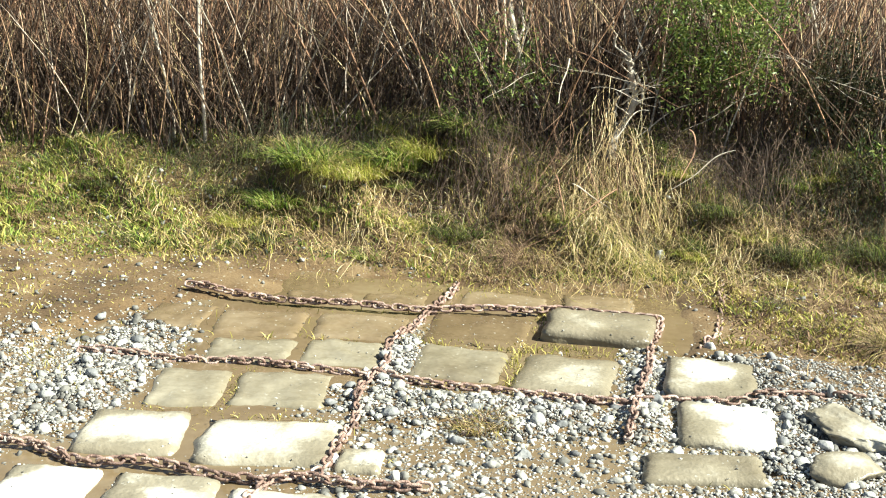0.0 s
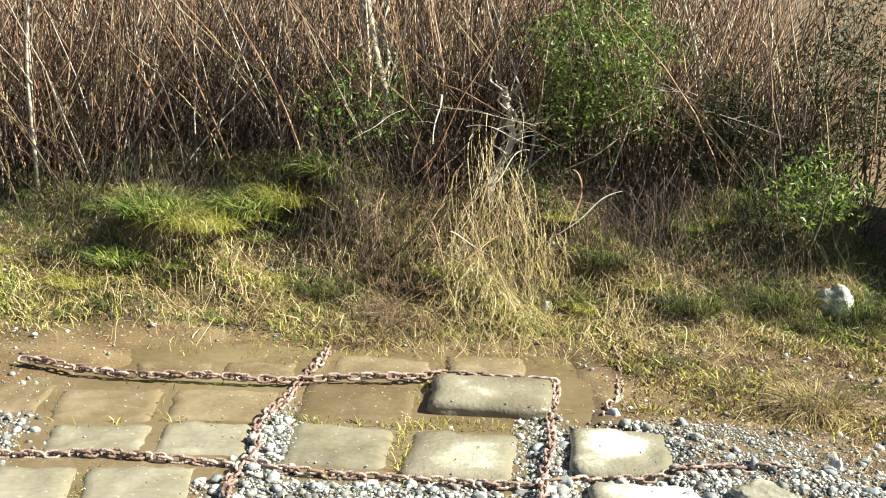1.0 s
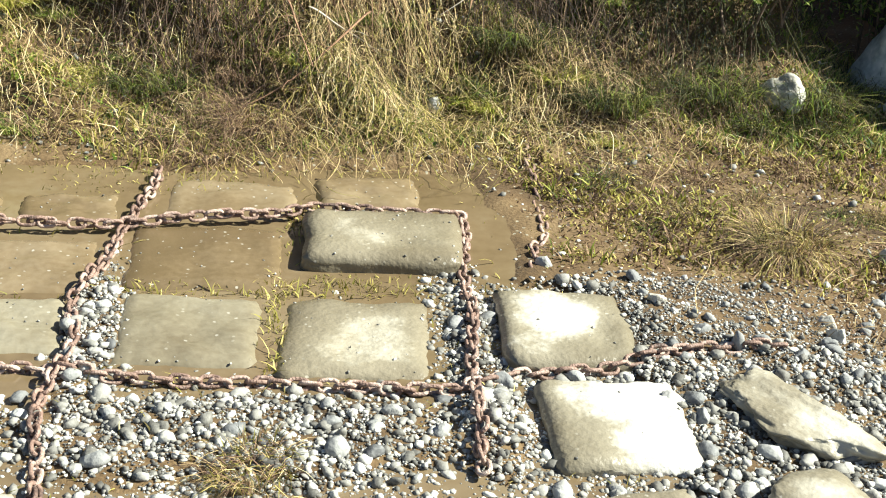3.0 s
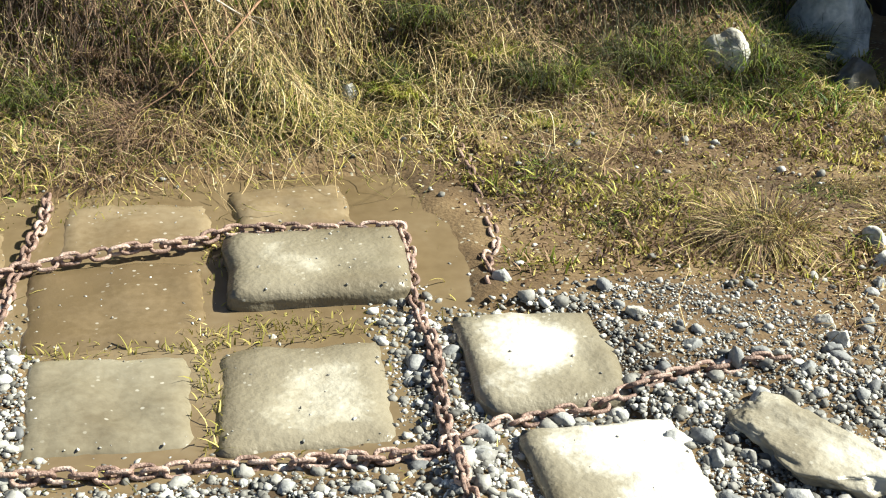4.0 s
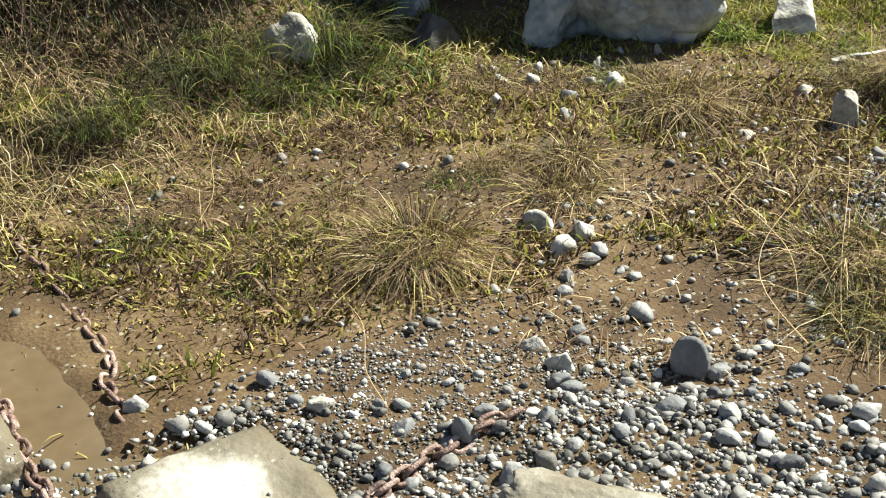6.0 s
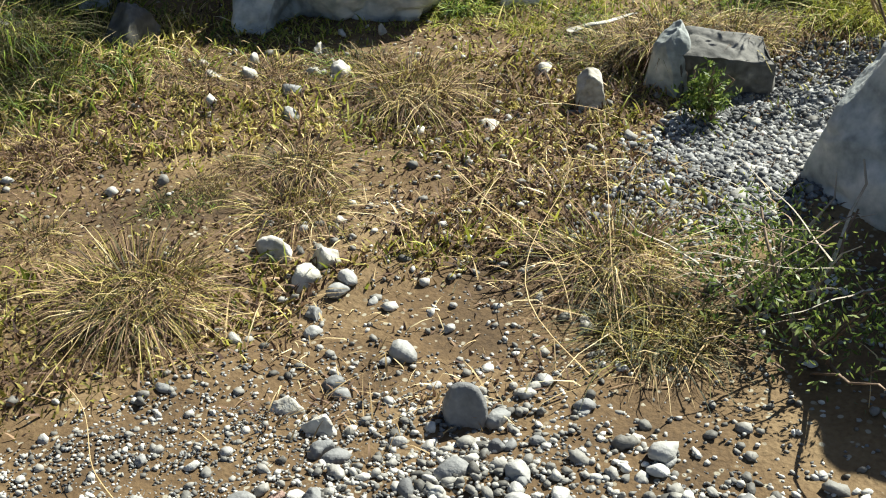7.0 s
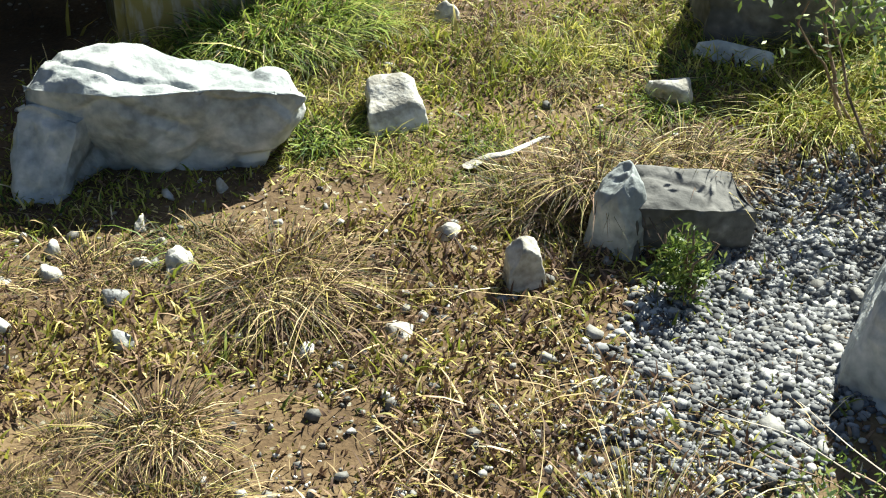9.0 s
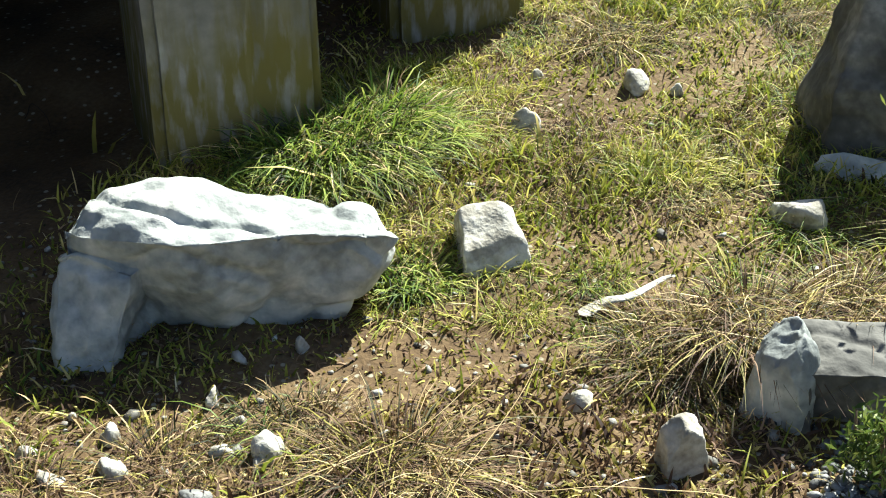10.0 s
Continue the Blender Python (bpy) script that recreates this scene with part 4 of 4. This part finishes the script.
# Brown and dark blades put the shade of tuft hearts into colour.
MIX = ((STRAW, 0.38, "dry_grass"), (OLIVE, 0.38, "olive_grass"), (BROWNWEED, 0.7, "withered_grass"), (SHADEWEED, 0.3, "dark_grass"))
DMIX = ((SHADEWEED, 0.8, "dark_grass"), (GREEN, 0.2, "green_grass"))
BMIX = ((BROWNWEED, 0.75, "brown_grass"), (STRAW, 0.25, "dry_grass"))
GMIX = ((SLOPEGREEN, 0.8, "green_grass"), (STRAW, 0.2, "dry_grass"))
MUTED = ((SHADEWEED, 0.45, "dark_grass"), (OLIVE, 0.3, "olive_grass"), (STRAW, 0.25, "dry_grass"))
for x, y, r, h, n, mx, lb in [
    (1.69, 2.92, 0.16, 0.22, 700, MIX, "large dry grass tuft with arching blades"), (2.07, 2.92, 0.12, 0.16, 420, MIX, "dry yellow grass tuft on bare soil"), (2.19, 3.02, 0.10, 0.15, 320, MIX, "dry yellow grass tuft on bare soil"),
    (2.56, 3.07, 0.14, 0.2, 520, MIX, "bushy dry grass tuft on the slope"), (1.47, 3.10, 0.08, 0.1, 160, MIX, "small reddish grass tuft in mud"), (3.02, 2.83, 0.16, 0.2, 520, MIX, "overhanging dry grass above a dark rock"),
    (3.05, 3.44, 0.15, 0.14, 420, GMIX, "lush green grass tuft beside the boulder"), (3.27, 3.58, 0.16, 0.2, 480, GMIX, "lush green grass tuft below the pier"), (2.93, 3.26, 0.1, 0.11, 200, GMIX, "green grass tuft beside the boulder"),
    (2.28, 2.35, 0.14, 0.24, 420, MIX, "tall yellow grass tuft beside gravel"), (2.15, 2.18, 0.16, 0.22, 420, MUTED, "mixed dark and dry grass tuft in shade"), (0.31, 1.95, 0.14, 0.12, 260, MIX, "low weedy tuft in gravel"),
    (0.63, 2.72, 0.06, 0.08, 120, MIX, "small weed beside a stone block"), (0.40, 2.98, 0.07, 0.08, 140, GMIX, "small weed under the rusty chain"), (3.49, 3.02, 0.12, 0.16, 300, GMIX, "green grass tuft on the slope"),
    (3.61, 3.45, 0.14, 0.14, 300, GMIX, "low green grass tuft on the slope"), (3.96, 3.29, 0.16, 0.16, 320, MIX, "dry grass tuft on the slope"), (3.74, 2.48, 0.2, 0.26, 500, GMIX, "long green grass beside the dark boulder"),
    (3.48, 2.50, 0.16, 0.22, 360, GMIX, "long green grass beside gravel"), (-0.47, 4.06, 0.25, 0.28, 700, GMIX, "bright green grass clump at the thicket edge"), (-0.17, 4.22, 0.2, 0.32, 500, GMIX, "bright green grass clump at the thicket edge"),
    (1.42, 3.80, 0.22, 0.24, 620, DMIX, "dark green grass clump on the bank"), (1.76, 3.87, 0.24, 0.24, 620, DMIX, "dark green grass clump on the bank"), (0.19, 3.60, 0.26, 0.2, 620, BMIX, "withered dark brown weeds on the bank"), (0.37, 3.73, 0.24, 0.26, 620, BMIX, "withered dark brown weeds on the bank"), (0.01, 3.89, 0.2, 0.2, 420, DMIX, "dark green weeds under the thicket"), (1.15, 4.01, 0.2, 0.2, 420, DMIX, "dark green weeds on the bank"), (2.10, 3.83, 0.2, 0.24, 520, DMIX, "dark green weeds beside a pale rock"), (2.31, 4.07, 0.22, 0.28, 520, DMIX, "dark green weeds beside the boulder"), (-0.92, 3.86, 0.2, 0.14, 320, GMIX, "bright green grass clump on the bank"), (1.04, 3.82, 0.16, 0.14, 300, GMIX, "fresh green grass clump on the bank"),
    (3.71, 2.93, 0.1, 0.12, 200, MIX, "dry grass tuft on the slope"), (2.61, 3.22, 0.1, 0.12, 200, MIX, "dry grass tuft on the slope"),
]:
    tuft(x, y, r, h, n, mx, lb)
tuft(1.90, 3.74, 0.14, 0.16, 320, DMIX, "dark green weeds in front of a pale rock")
tuft(2.08, 3.72, 0.14, 0.18, 320, DMIX, "dark green weeds in front of a pale rock")
tuft(3.05, 2.74, 0.15, 0.19, 380, MIX, "dry grass hanging over the dark rock", 2.1, 0.06)
tuft(3.13, 2.62, 0.14, 0.19, 280, MIX, "dry grass hanging between dark rocks", 2.1, 0.06)
BRIGHT = ((GREEN, 0.75, "green_grass"), (SHADEWEED, 0.3, "dark_grass"), (STRAW, 0.08, "dry_grass"))
for x, y, r, h in ((-0.68, 4.09, 0.2, 0.34), (-0.30, 4.16, 0.18, 0.34), (-0.79, 3.98, 0.2, 0.2), (0.01, 4.28, 0.14, 0.4), (3.21, 3.68, 0.11, 0.22), (3.23, 3.60, 0.13, 0.26), (3.30, 3.57, 0.13, 0.22), (3.38, 3.54, 0.13, 0.24), (3.44, 3.51, 0.12, 0.16), (3.00, 3.27, 0.1, 0.12), (3.10, 3.60, 0.13, 0.2), (3.2, 3.56, 0.14, 0.22), (3.3, 3.5, 0.13, 0.2), (3.4, 3.46, 0.12, 0.16), (3.25, 3.46, 0.1, 0.12)):
    tuft(x, y, r, h, 420, BRIGHT, "lush bright green grass clump", 1.7, 0.0, 1.9)
# clumps that make the bank and the slope uneven
SEEDS = [tuft(0, -30 - k, 0.14, 0.115, 210, m, lb) for k, (m, lb) in enumerate(((DMIX, "dark matted weed clump"), (GMIX, "green grass clump with dry blades"), (MIX, "dry yellow grass clump"), (BRIGHT, "short green grass clump"), (BMIX, "withered brown weed clump"), (DMIX, "dark matted weed clump")))]
cl = random.Random(11)
for k in range(236):
    if k < 125:
        x, y, kind = cl.uniform(-2.2, 2.3), cl.uniform(3.6, 4.6), cl.choice((0, 0, 1, 2, 3, 4, 4, 5))
    elif k < 215:
        x, y, kind = cl.uniform(2.95, 4.5), cl.uniform(2.6, 3.6), cl.choice((1, 3, 3, 0, 2, 4))
    else:
        x, y, kind = cl.uniform(1.3, 2.6), cl.uniform(3.0, 3.6), cl.choice((2, 4, 0))
    copy_thing(SEEDS[kind], pose(x, y, hz(x, y), 0, 0, cl.uniform(-40, 40)) @ Matrix.Scale(cl.uniform(0.45, 1.05), 4))
for ob in SEEDS:
    ob.matrix_basis = pose(cl.uniform(-1.5, 2.5), cl.uniform(3.7, 4.5), 0.1)
    ob.location.z = hz(ob.location.x, ob.location.y)

# ---------------------------------------------------------------- stems, twigs and shrubs
def sticks(paths, radii, sides=3):
    """Tapered prisms along the given paths (n, m, 3), joined."""
    P = np.asarray(paths, float)
    n, m, _ = P.shape
    a = np.arange(sides) * 2 * np.pi / sides
    taper = np.linspace(1, 0.35, m)
    ring = np.stack([np.cos(a), np.sin(a), 0 * a], 1)
    V = P[:, :, None] + ring[None, None] * (np.asarray(radii)[:, None] * taper)[:, :, None, None]
    i = np.arange(m - 1)[:, None] * sides
    j, k = np.arange(sides)[None], (np.arange(sides) + 1)[None] % sides
    q = np.concatenate([np.stack([i + j, i + k, i + sides + k], -1).reshape(-1, 3), np.stack([i + j, i + sides + k, i + sides + j], -1).reshape(-1, 3)])
    T = (q[None] + (np.arange(n) * m * sides)[:, None, None]).reshape(-1, 3)
    return V.reshape(-1, 3), T


def stem_paths(x, y, h, lean, bend, m=6, z=None):
    k = len(x)
    a, b = rng.uniform(0, 2 * np.pi, k), rng.uniform(0, 2 * np.pi, k)
    z = height(x, y) - 0.02 if z is None else z
    s = np.linspace(0, 1, m)[None]
    px = x[:, None] + (np.cos(a) * lean)[:, None] * s + (np.cos(b) * bend)[:, None] * s**2 + rng.normal(0, 0.012, (k, m)) * s
    py = y[:, None] + (np.sin(a) * lean)[:, None] * s + (np.sin(b) * bend)[:, None] * s**2 + rng.normal(0, 0.012, (k, m)) * s
    return np.stack([px, py, z[:, None] + h[:, None] * s], -1)


def thicket(name, n, lo, hi, dens, hmin, hmax, rad, mat, label, lean=0.25):
    x, y = scatter(n, lo, hi, dens)
    h = rng.uniform(hmin, hmax, len(x))
    V, T = sticks(stem_paths(x, y, h, h * rng.uniform(0, lean, len(x)), h * rng.uniform(0, 0.6, len(x))), rng.uniform(0.5, 1.4, len(x)) * rad)
    return thing(name, mesh_np(name, V, T, True), mat, label, "bare stems", kind="stuff")


def wood(x, y):
    return smooth01(4.2, 4.55, y + 0.15 * wave(x, y, 3)) * (1 - smooth01(2.1, 2.35, x)) * (0.35 + 0.65 * (wave(x, y, 4.5, 0.7) > -0.15))


thicket("bare_stems", 5600, (-5.5, 4.15), (3.0, 9.5), lambda x, y: wood(x, y) * 0.75, 0.6, 2.1, 0.0046, BARK, "dense thicket of bare brown stems", 0.7)
thicket("bare_stems", 5200, (-4.5, 4.15), (3.0, 7.5), lambda x, y: wood(x, y) * 0.75, 0.5, 1.5, 0.0045, RUSSET, "reddish brown bare stems in the thicket", 0.6)
thicket("bare_twigs", 17000, (-4.0, 4.0), (2.6, 5.9), lambda x, y: wood(x, y) * 0.8, 0.1, 0.75, 0.003, SHADEBARK, "tangled thin brown twigs in the thicket", 1.6)
thicket("dry_stalks", 3000, (-4.5, 4.0), (2.6, 6.0), lambda x, y: wood(x, y) * 0.6, 0.15, 0.8, 0.003, STRAW, "pale dry stalks among bare stems", 1.2)


def hanging(n, cx, cy, sx, sy, lift, reach, seed, mat=STRAW, label="curled dead grass matted on the bank", turn=1.1):
    """Curled dead strands lying over one another on the bank, mostly combed down it."""
    r_ = np.random.default_rng(seed)
    x0, y0 = r_.normal(cx, sx, n), r_.normal(cy, sy, n)
    L = r_.uniform(0.25, 1.0, n) * reach
    a = -np.pi / 2 + r_.normal(0, turn, n)
    x1, y1 = x0 + L * np.cos(a), y0 + L * np.sin(a)
    near = np.exp(-((x0 - cx) / (1.4 * sx)) ** 2)
    top = r_.uniform(0.0, 1, n) ** 1.6 * lift * near
    u = np.linspace(0, 1, 9)[None]
    ph, am = r_.uniform(0, 6, n)[:, None], (L * r_.uniform(0.03, 0.16, n))[:, None]
    px = x0[:, None] + (x1 - x0)[:, None] * u + am * np.sin(u * 6 + ph)
    py = y0[:, None] + (y1 - y0)[:, None] * u + am * np.sin(u * 8 + 2 * ph)
    pz = height(px, py) + 0.006 + top[:, None] * (1 - u**1.5) + (r_.uniform(0.0, 0.035, n)[:, None]) * np.sin(u * 3.1)
    V, T = sticks(np.stack([px, py, pz], -1), r_.uniform(0.0007, 0.0019, n))
    return thing("dead_grass", mesh_np("dead_grass", V, T, True), mat, label, "grass", kind="stuff")


hanging(150, 0.65, 4.12, 0.11, 0.09, 0.5, 0.42, 3, label="pale dead grass hanging down from the stump", turn=0.6)
hanging(120, 0.55, 4.1, 0.2, 0.1, 0.35, 0.35, 12, RUSSET, "reddish dead roots hanging down the bank", turn=0.9)
hanging(800, 0.66, 3.85, 0.28, 0.17, 0.10, 0.22, 4)
hanging(800, 0.7, 3.82, 0.35, 0.17, 0.09, 0.2, 16, OLIVE, "olive and yellow grass matted on the bank")
hanging(500, 0.75, 3.9, 0.35, 0.18, 0.10, 0.2, 17, SHADEWEED, "dark withered grass matted on the bank")
hanging(900, 1.25, 3.85, 0.3, 0.16, 0.06, 0.18, 5)
hanging(900, -0.5, 3.9, 0.6, 0.2, 0.06, 0.16, 6)
hanging(700, 0.3, 3.85, 0.25, 0.15, 0.08, 0.18, 7, BROWNWEED, "withered dark brown grass matted on the bank")
hanging(600, 1.6, 3.9, 0.3, 0.2, 0.08, 0.2, 8, BROWNWEED, "withered dark brown grass matted on the bank")
# Dark strands stand for shade in the hollow and along the thicket foot.
hanging(700, 1.28, 4.25, 0.16, 0.12, 0.3, 0.3, 10, SHADEBARK, "tangled brush in shade-dark colour round a bank hollow")
hanging(500, 0.05, 4.15, 0.2, 0.1, 0.2, 0.25, 11, SHADEBARK, "tangled brush in shade-dark colour at the thicket foot")
hanging(1300, 0.2, 4.35, 0.9, 0.1, 0.28, 0.25, 13, SHADEBARK, "dead brush in shade-dark colour along the thicket foot", 1.6)
hanging(700, -0.9, 4.25, 0.7, 0.12, 0.2, 0.2, 14, SHADEWEED, "weeds in shade-dark green along the thicket foot", 1.6)
hanging(500, 1.75, 4.1, 0.2, 0.15, 0.25, 0.22, 15, SHADEWEED, "dark green trailing weeds beside a pale rock", 1.2)
hanging(26, 0.62, 3.8, 0.12, 0.1, 0.12, 0.5, 9, label="long pale straws hanging to the foot of the bank", turn=0.2)


def tree(x, y, h, r, lean, seed, label, mat=PALEBARK, limbs=9):
    """A bare sapling: a tapered trunk and its limbs."""
    r_ = np.random.default_rng(seed)
    base = thing("bare_tree", None, None, label, "tree", "bare saplings")
    base.location = (x, y, hz(x, y) - 0.03)
    s = np.linspace(0, 1, 12)
    tr = np.stack([lean[0] * s + 0.03 * np.sin(s * 7 + seed), lean[1] * s + 0.03 * np.cos(s * 5 + seed), h * s], 1)
    part("trunk", mesh_np("trunk", *sticks(tr[None], [r], 7), True), mat, base)
    for i in range(limbs):
        t = r_.uniform(0.3, 0.95)
        p0 = tr[int(t * 11)]
        a, L = r_.uniform(0, 2 * np.pi), r_.uniform(0.15, 0.45) * h
        u = np.linspace(0, 1, 7)
        pl = np.stack([p0[0] + np.cos(a) * L * 0.5 * u + 0.02 * np.sin(u * 9 + i), p0[1] + np.sin(a) * L * 0.5 * u, p0[2] + L * u * 0.8], 1)
        part("limb", mesh_np("limb", *sticks(pl[None], [r * 0.4], 5), True), mat, base)
    return base


STEMS = []
for k in range(6):
    h = np.array([0.9 + 0.2 * k])
    me = mesh_np("sapling", *sticks(stem_paths(np.zeros(1), np.zeros(1), h, h * 0.3, h * 0.25, 9, np.zeros(1)), [0.0042 + 0.001 * (k % 3)], 6), True)
    me.materials.append((PALEBARK, BARK, RUSSET)[k % 3])
    STEMS.append(me)
st = random.Random(9)
for k in range(140):
    x, y = st.uniform(-3.0, 2.1), st.uniform(4.3, 5.5)
    q = st.randrange(6)
    ob = tagged(new("sapling", STEMS[q]), ("slim pale bare sapling in the thicket", "slim brown bare sapling in the thicket", "slim reddish bare sapling in the thicket")[q % 3], "sapling", "slim saplings")
    ob.matrix_world = pose(x, y, hz(x, y) - 0.02, st.gauss(0, 9), st.gauss(0, 9), st.uniform(0, 360))

tree(-1.45, 4.53, 1.7, 0.010, (-0.2, 0.1), 1, "slim pale bare sapling in the thicket")
tree(-1.27, 4.44, 1.8, 0.009, (0.05, 0.1), 2, "slim pale bare sapling in the thicket")
tree(0.35, 4.54, 1.5, 0.018, (-0.5, 0.3), 3, "pale leaning bare sapling above dark brush")
tree(0.67, 4.24, 0.44, 0.024, (0.06, 0.1), 4, "broken pale stump above the dead grass", PALEBARK, 12)
tree(0.76, 4.36, 0.8, 0.006, (0.3, 0.5), 14, "pale forked stem behind the stump", PALEBARK, 7)
tree(1.62, 4.80, 1.1, 0.012, (-0.2, 0.0), 5, "thin curved pale stem beside a hollow")
tree(-0.01, 4.89, 1.7, 0.012, (0.2, 0.1), 6, "thin bare sapling in the thicket", BARK)
tree(1.15, 5.23, 1.7, 0.014, (0.1, 0.1), 8, "thin bare sapling in the thicket", BARK)
tree(2.14, 4.79, 1.5, 0.014, (-0.1, 0.0), 9, "thin bare sapling beside the boulder", BARK)


def leaf_cloud(c, r, n, size):
    """Small pointed leaves through a lumpy crown."""
    d = rng.standard_normal((n, 3))
    d /= np.linalg.norm(d, axis=1)[:, None]
    lump = 1 + 0.35 * np.sin(d[:, 0] * 5 + 1) * np.cos(d[:, 1] * 4) + 0.25 * np.sin(d[:, 2] * 9)
    p = c + d * (rng.uniform(0.25, 1, n) ** 0.6 * lump)[:, None] * r
    u = rng.standard_normal((n, 3))
    u /= np.linalg.norm(u, axis=1)[:, None]
    v = np.cross(u, rng.standard_normal((n, 3)))
    v /= np.linalg.norm(v, axis=1)[:, None]
    s = size * rng.uniform(0.6, 1.4, n)[:, None]
    V = np.stack([p - u * s, p + v * s * 0.3, p + u * s, p - v * s * 0.3], 1).reshape(-1, 3)
    t = np.array([[0, 1, 2], [0, 2, 3]])
    return V, (t[None] + (np.arange(n) * 4)[:, None, None]).reshape(-1, 3)


def shrub(x, y, h, r, leaves, size, label, seed, stems=10, bark=BARK, mat=LEAF, z0=None, spread=1.0):
    base = thing("shrub", None, None, label, "shrub", "shrubs")
    base.location = (x, y, hz(x, y) - 0.02)
    k = stems
    hh = h * rng.uniform(0.7, 1.15, k)
    P = stem_paths(rng.normal(0, r * 0.2, k), rng.normal(0, r * 0.2, k), hh, r * spread * rng.uniform(0.3, 1.1, k), r * rng.uniform(0, 0.5, k), 7, np.zeros(k))
    for q in P:
        part("branch", mesh_np("branch", *sticks(q[None], [rng.uniform(0.003, 0.006)], 5), True), bark, base)
    V, T = leaf_cloud(np.array([0, 0, h * 0.62]), np.array([r, r, h * 0.45]), leaves, size)
    part("crown", mesh_np("crown", V, T, False), mat, base)
    return base


shrub(1.10, 4.45, 0.95, 0.3, 9000, 0.012, "green leafy bush behind the dead stump", 1)
shrub(1.23, 4.94, 1.5, 0.22, 3000, 0.012, "tall sparse green bush in the thicket", 2)
shrub(2.19, 4.45, 0.95, 0.3, 5200, 0.013, "dark green shrub beside the boulder", 3, mat=SHADEWEED)
# Added brush, set sunward of the hollow so that it lies dark.
shrub(1.62, 4.42, 0.5, 0.2, 4200, 0.012, "added dark leafy brush that shades a bank hollow", 21, mat=SHADEWEED)
shrub(1.92, 4.04, 0.35, 0.22, 1500, 0.014, "dark green fern hanging over a pale rock", 4)
shrub(0.13, 4.42, 0.45, 0.3, 1500, 0.013, "low dark green brush", 5)
shrub(2.34, 2.10, 0.17, 0.15, 1500, 0.0065, "low leafy shrub with pale arching twigs", 6, 16, PALEBARK, spread=1.5)
shrub(2.84, 2.51, 0.12, 0.05, 800, 0.008, "small bright green bush below a dark rock", 8, 5)
shrub(3.49, 2.32, 0.45, 0.25, 2000, 0.011, "green leafy shrub at the gravel edge", 9, 12)

shrub(2.54, 4.38, 0.75, 0.25, 3200, 0.012, "dark green brush beside the upright slab", 10, 14)
shrub(2.25, 1.93, 0.18, 0.16, 1100, 0.0065, "dark leafy sprigs in shade", 12, 10, spread=1.4)

# pale twig lying on the slope
u = np.linspace(0, 1, 9)
p = np.stack([3.04 + 0.11 * u + 0.012 * np.sin(u * 9), 2.99 - 0.10 * u, height(3.04 + 0.11 * u, 2.99 - 0.10 * u) + 0.012 + 0.03 * u], 1)
thing("driftwood", mesh_np("driftwood", *sticks(p[None], [0.013], 7), True), WHITEROCK, "bleached white piece of driftwood on grass", "wood")


# ---------------------------------------------------------------- twigs and loose stalks
def twig(x, y, z, length, turn, rise, sag, r, mat, label, seed, name="twig", group="pale twigs"):
    """One bent twig with two short side shoots."""
    r_ = np.random.default_rng(seed)
    base = thing(name, None, None, label, "twig", group)
    base.location = (x, y, hz(x, y) + z)
    u = np.linspace(0, 1, 17)
    a = radians(turn)
    bx = r_.normal(0, 0.05) * length
    side = bx * np.sin(u * math.pi * r_.uniform(0.8, 2.2))
    p = np.stack([math.cos(a) * length * u - math.sin(a) * side, math.sin(a) * length * u + math.cos(a) * side, rise * u - sag * (u - u * u * 0.4) ** 2 + 0.003 * np.sin(u * 11 + seed)], 1)
    part("stalk", mesh_np("stalk", *sticks(p[None], [r], 5), True), mat, base)
    for i in range(2 if r > 0.0025 else 0):
        p0, b = p[6 + 4 * i], a + r_.choice((-1, 1)) * r_.uniform(0.5, 1.0)
        v = np.linspace(0, 1, 6)
        L = length * r_.uniform(0.18, 0.35)
        q = np.stack([p0[0] + math.cos(b) * L * v, p0[1] + math.sin(b) * L * v, p0[2] + 0.35 * L * v - 0.2 * L * v * v], 1)
        part("shoot", mesh_np("shoot", *sticks(q[None], [r * 0.55], 5), True), mat, base)
    return base


tw = random.Random(5)
for k in range(22):  # root tangle below the stump and round the hollow
    x, y = (tw.gauss(0.67, 0.2), tw.uniform(3.95, 4.35)) if k < 13 else (tw.gauss(1.28, 0.16), tw.uniform(4.2, 4.6))
    twig(x, y, tw.uniform(0.1, 0.5), tw.uniform(0.25, 0.6), tw.uniform(180, 360), tw.uniform(-0.1, 0.25), tw.uniform(0.1, 0.6), tw.uniform(0.003, 0.006), PALEBARK if k % 3 else RUSSET, "thin pale twig hanging over the bank", k)
for k in range(14):  # arching twigs of the shrub beside the tall boulder
    twig(tw.uniform(2.2, 2.45), tw.uniform(1.9, 2.15), tw.uniform(0.03, 0.16), tw.uniform(0.14, 0.32), tw.uniform(60, 240), tw.uniform(0.0, 0.1), tw.uniform(0.0, 0.15), tw.uniform(0.001, 0.0022), BARK if k % 3 else PALEBARK, "thin bare twig arching out of the shrub", 60 + k)
for k, (x, y, L, a) in enumerate(((1.96, 2.18, 0.75, 45), (2.05, 2.18, 0.75, 38), (2.43, 3.21, 0.35, -30), (2.36, 2.92, 0.45, 10), (1.32, 2.50, 0.25, 70), (1.41, 2.82, 0.3, 20), (1.42, 3.30, 0.3, 50), (1.10, 3.50, 0.3, 40), (0.52, 3.33, 0.45, 80), (0.60, 3.29, 0.5, 85), (2.08, 2.30, 0.5, 60), (2.70, 2.63, 0.3, 120))):
    twig(x, y, 0.02, L, a, 0.10, 0.13, 0.0012, STRAW, "single long dry straw lying over the ground", 90 + k, "straw_stalk", "loose straws")
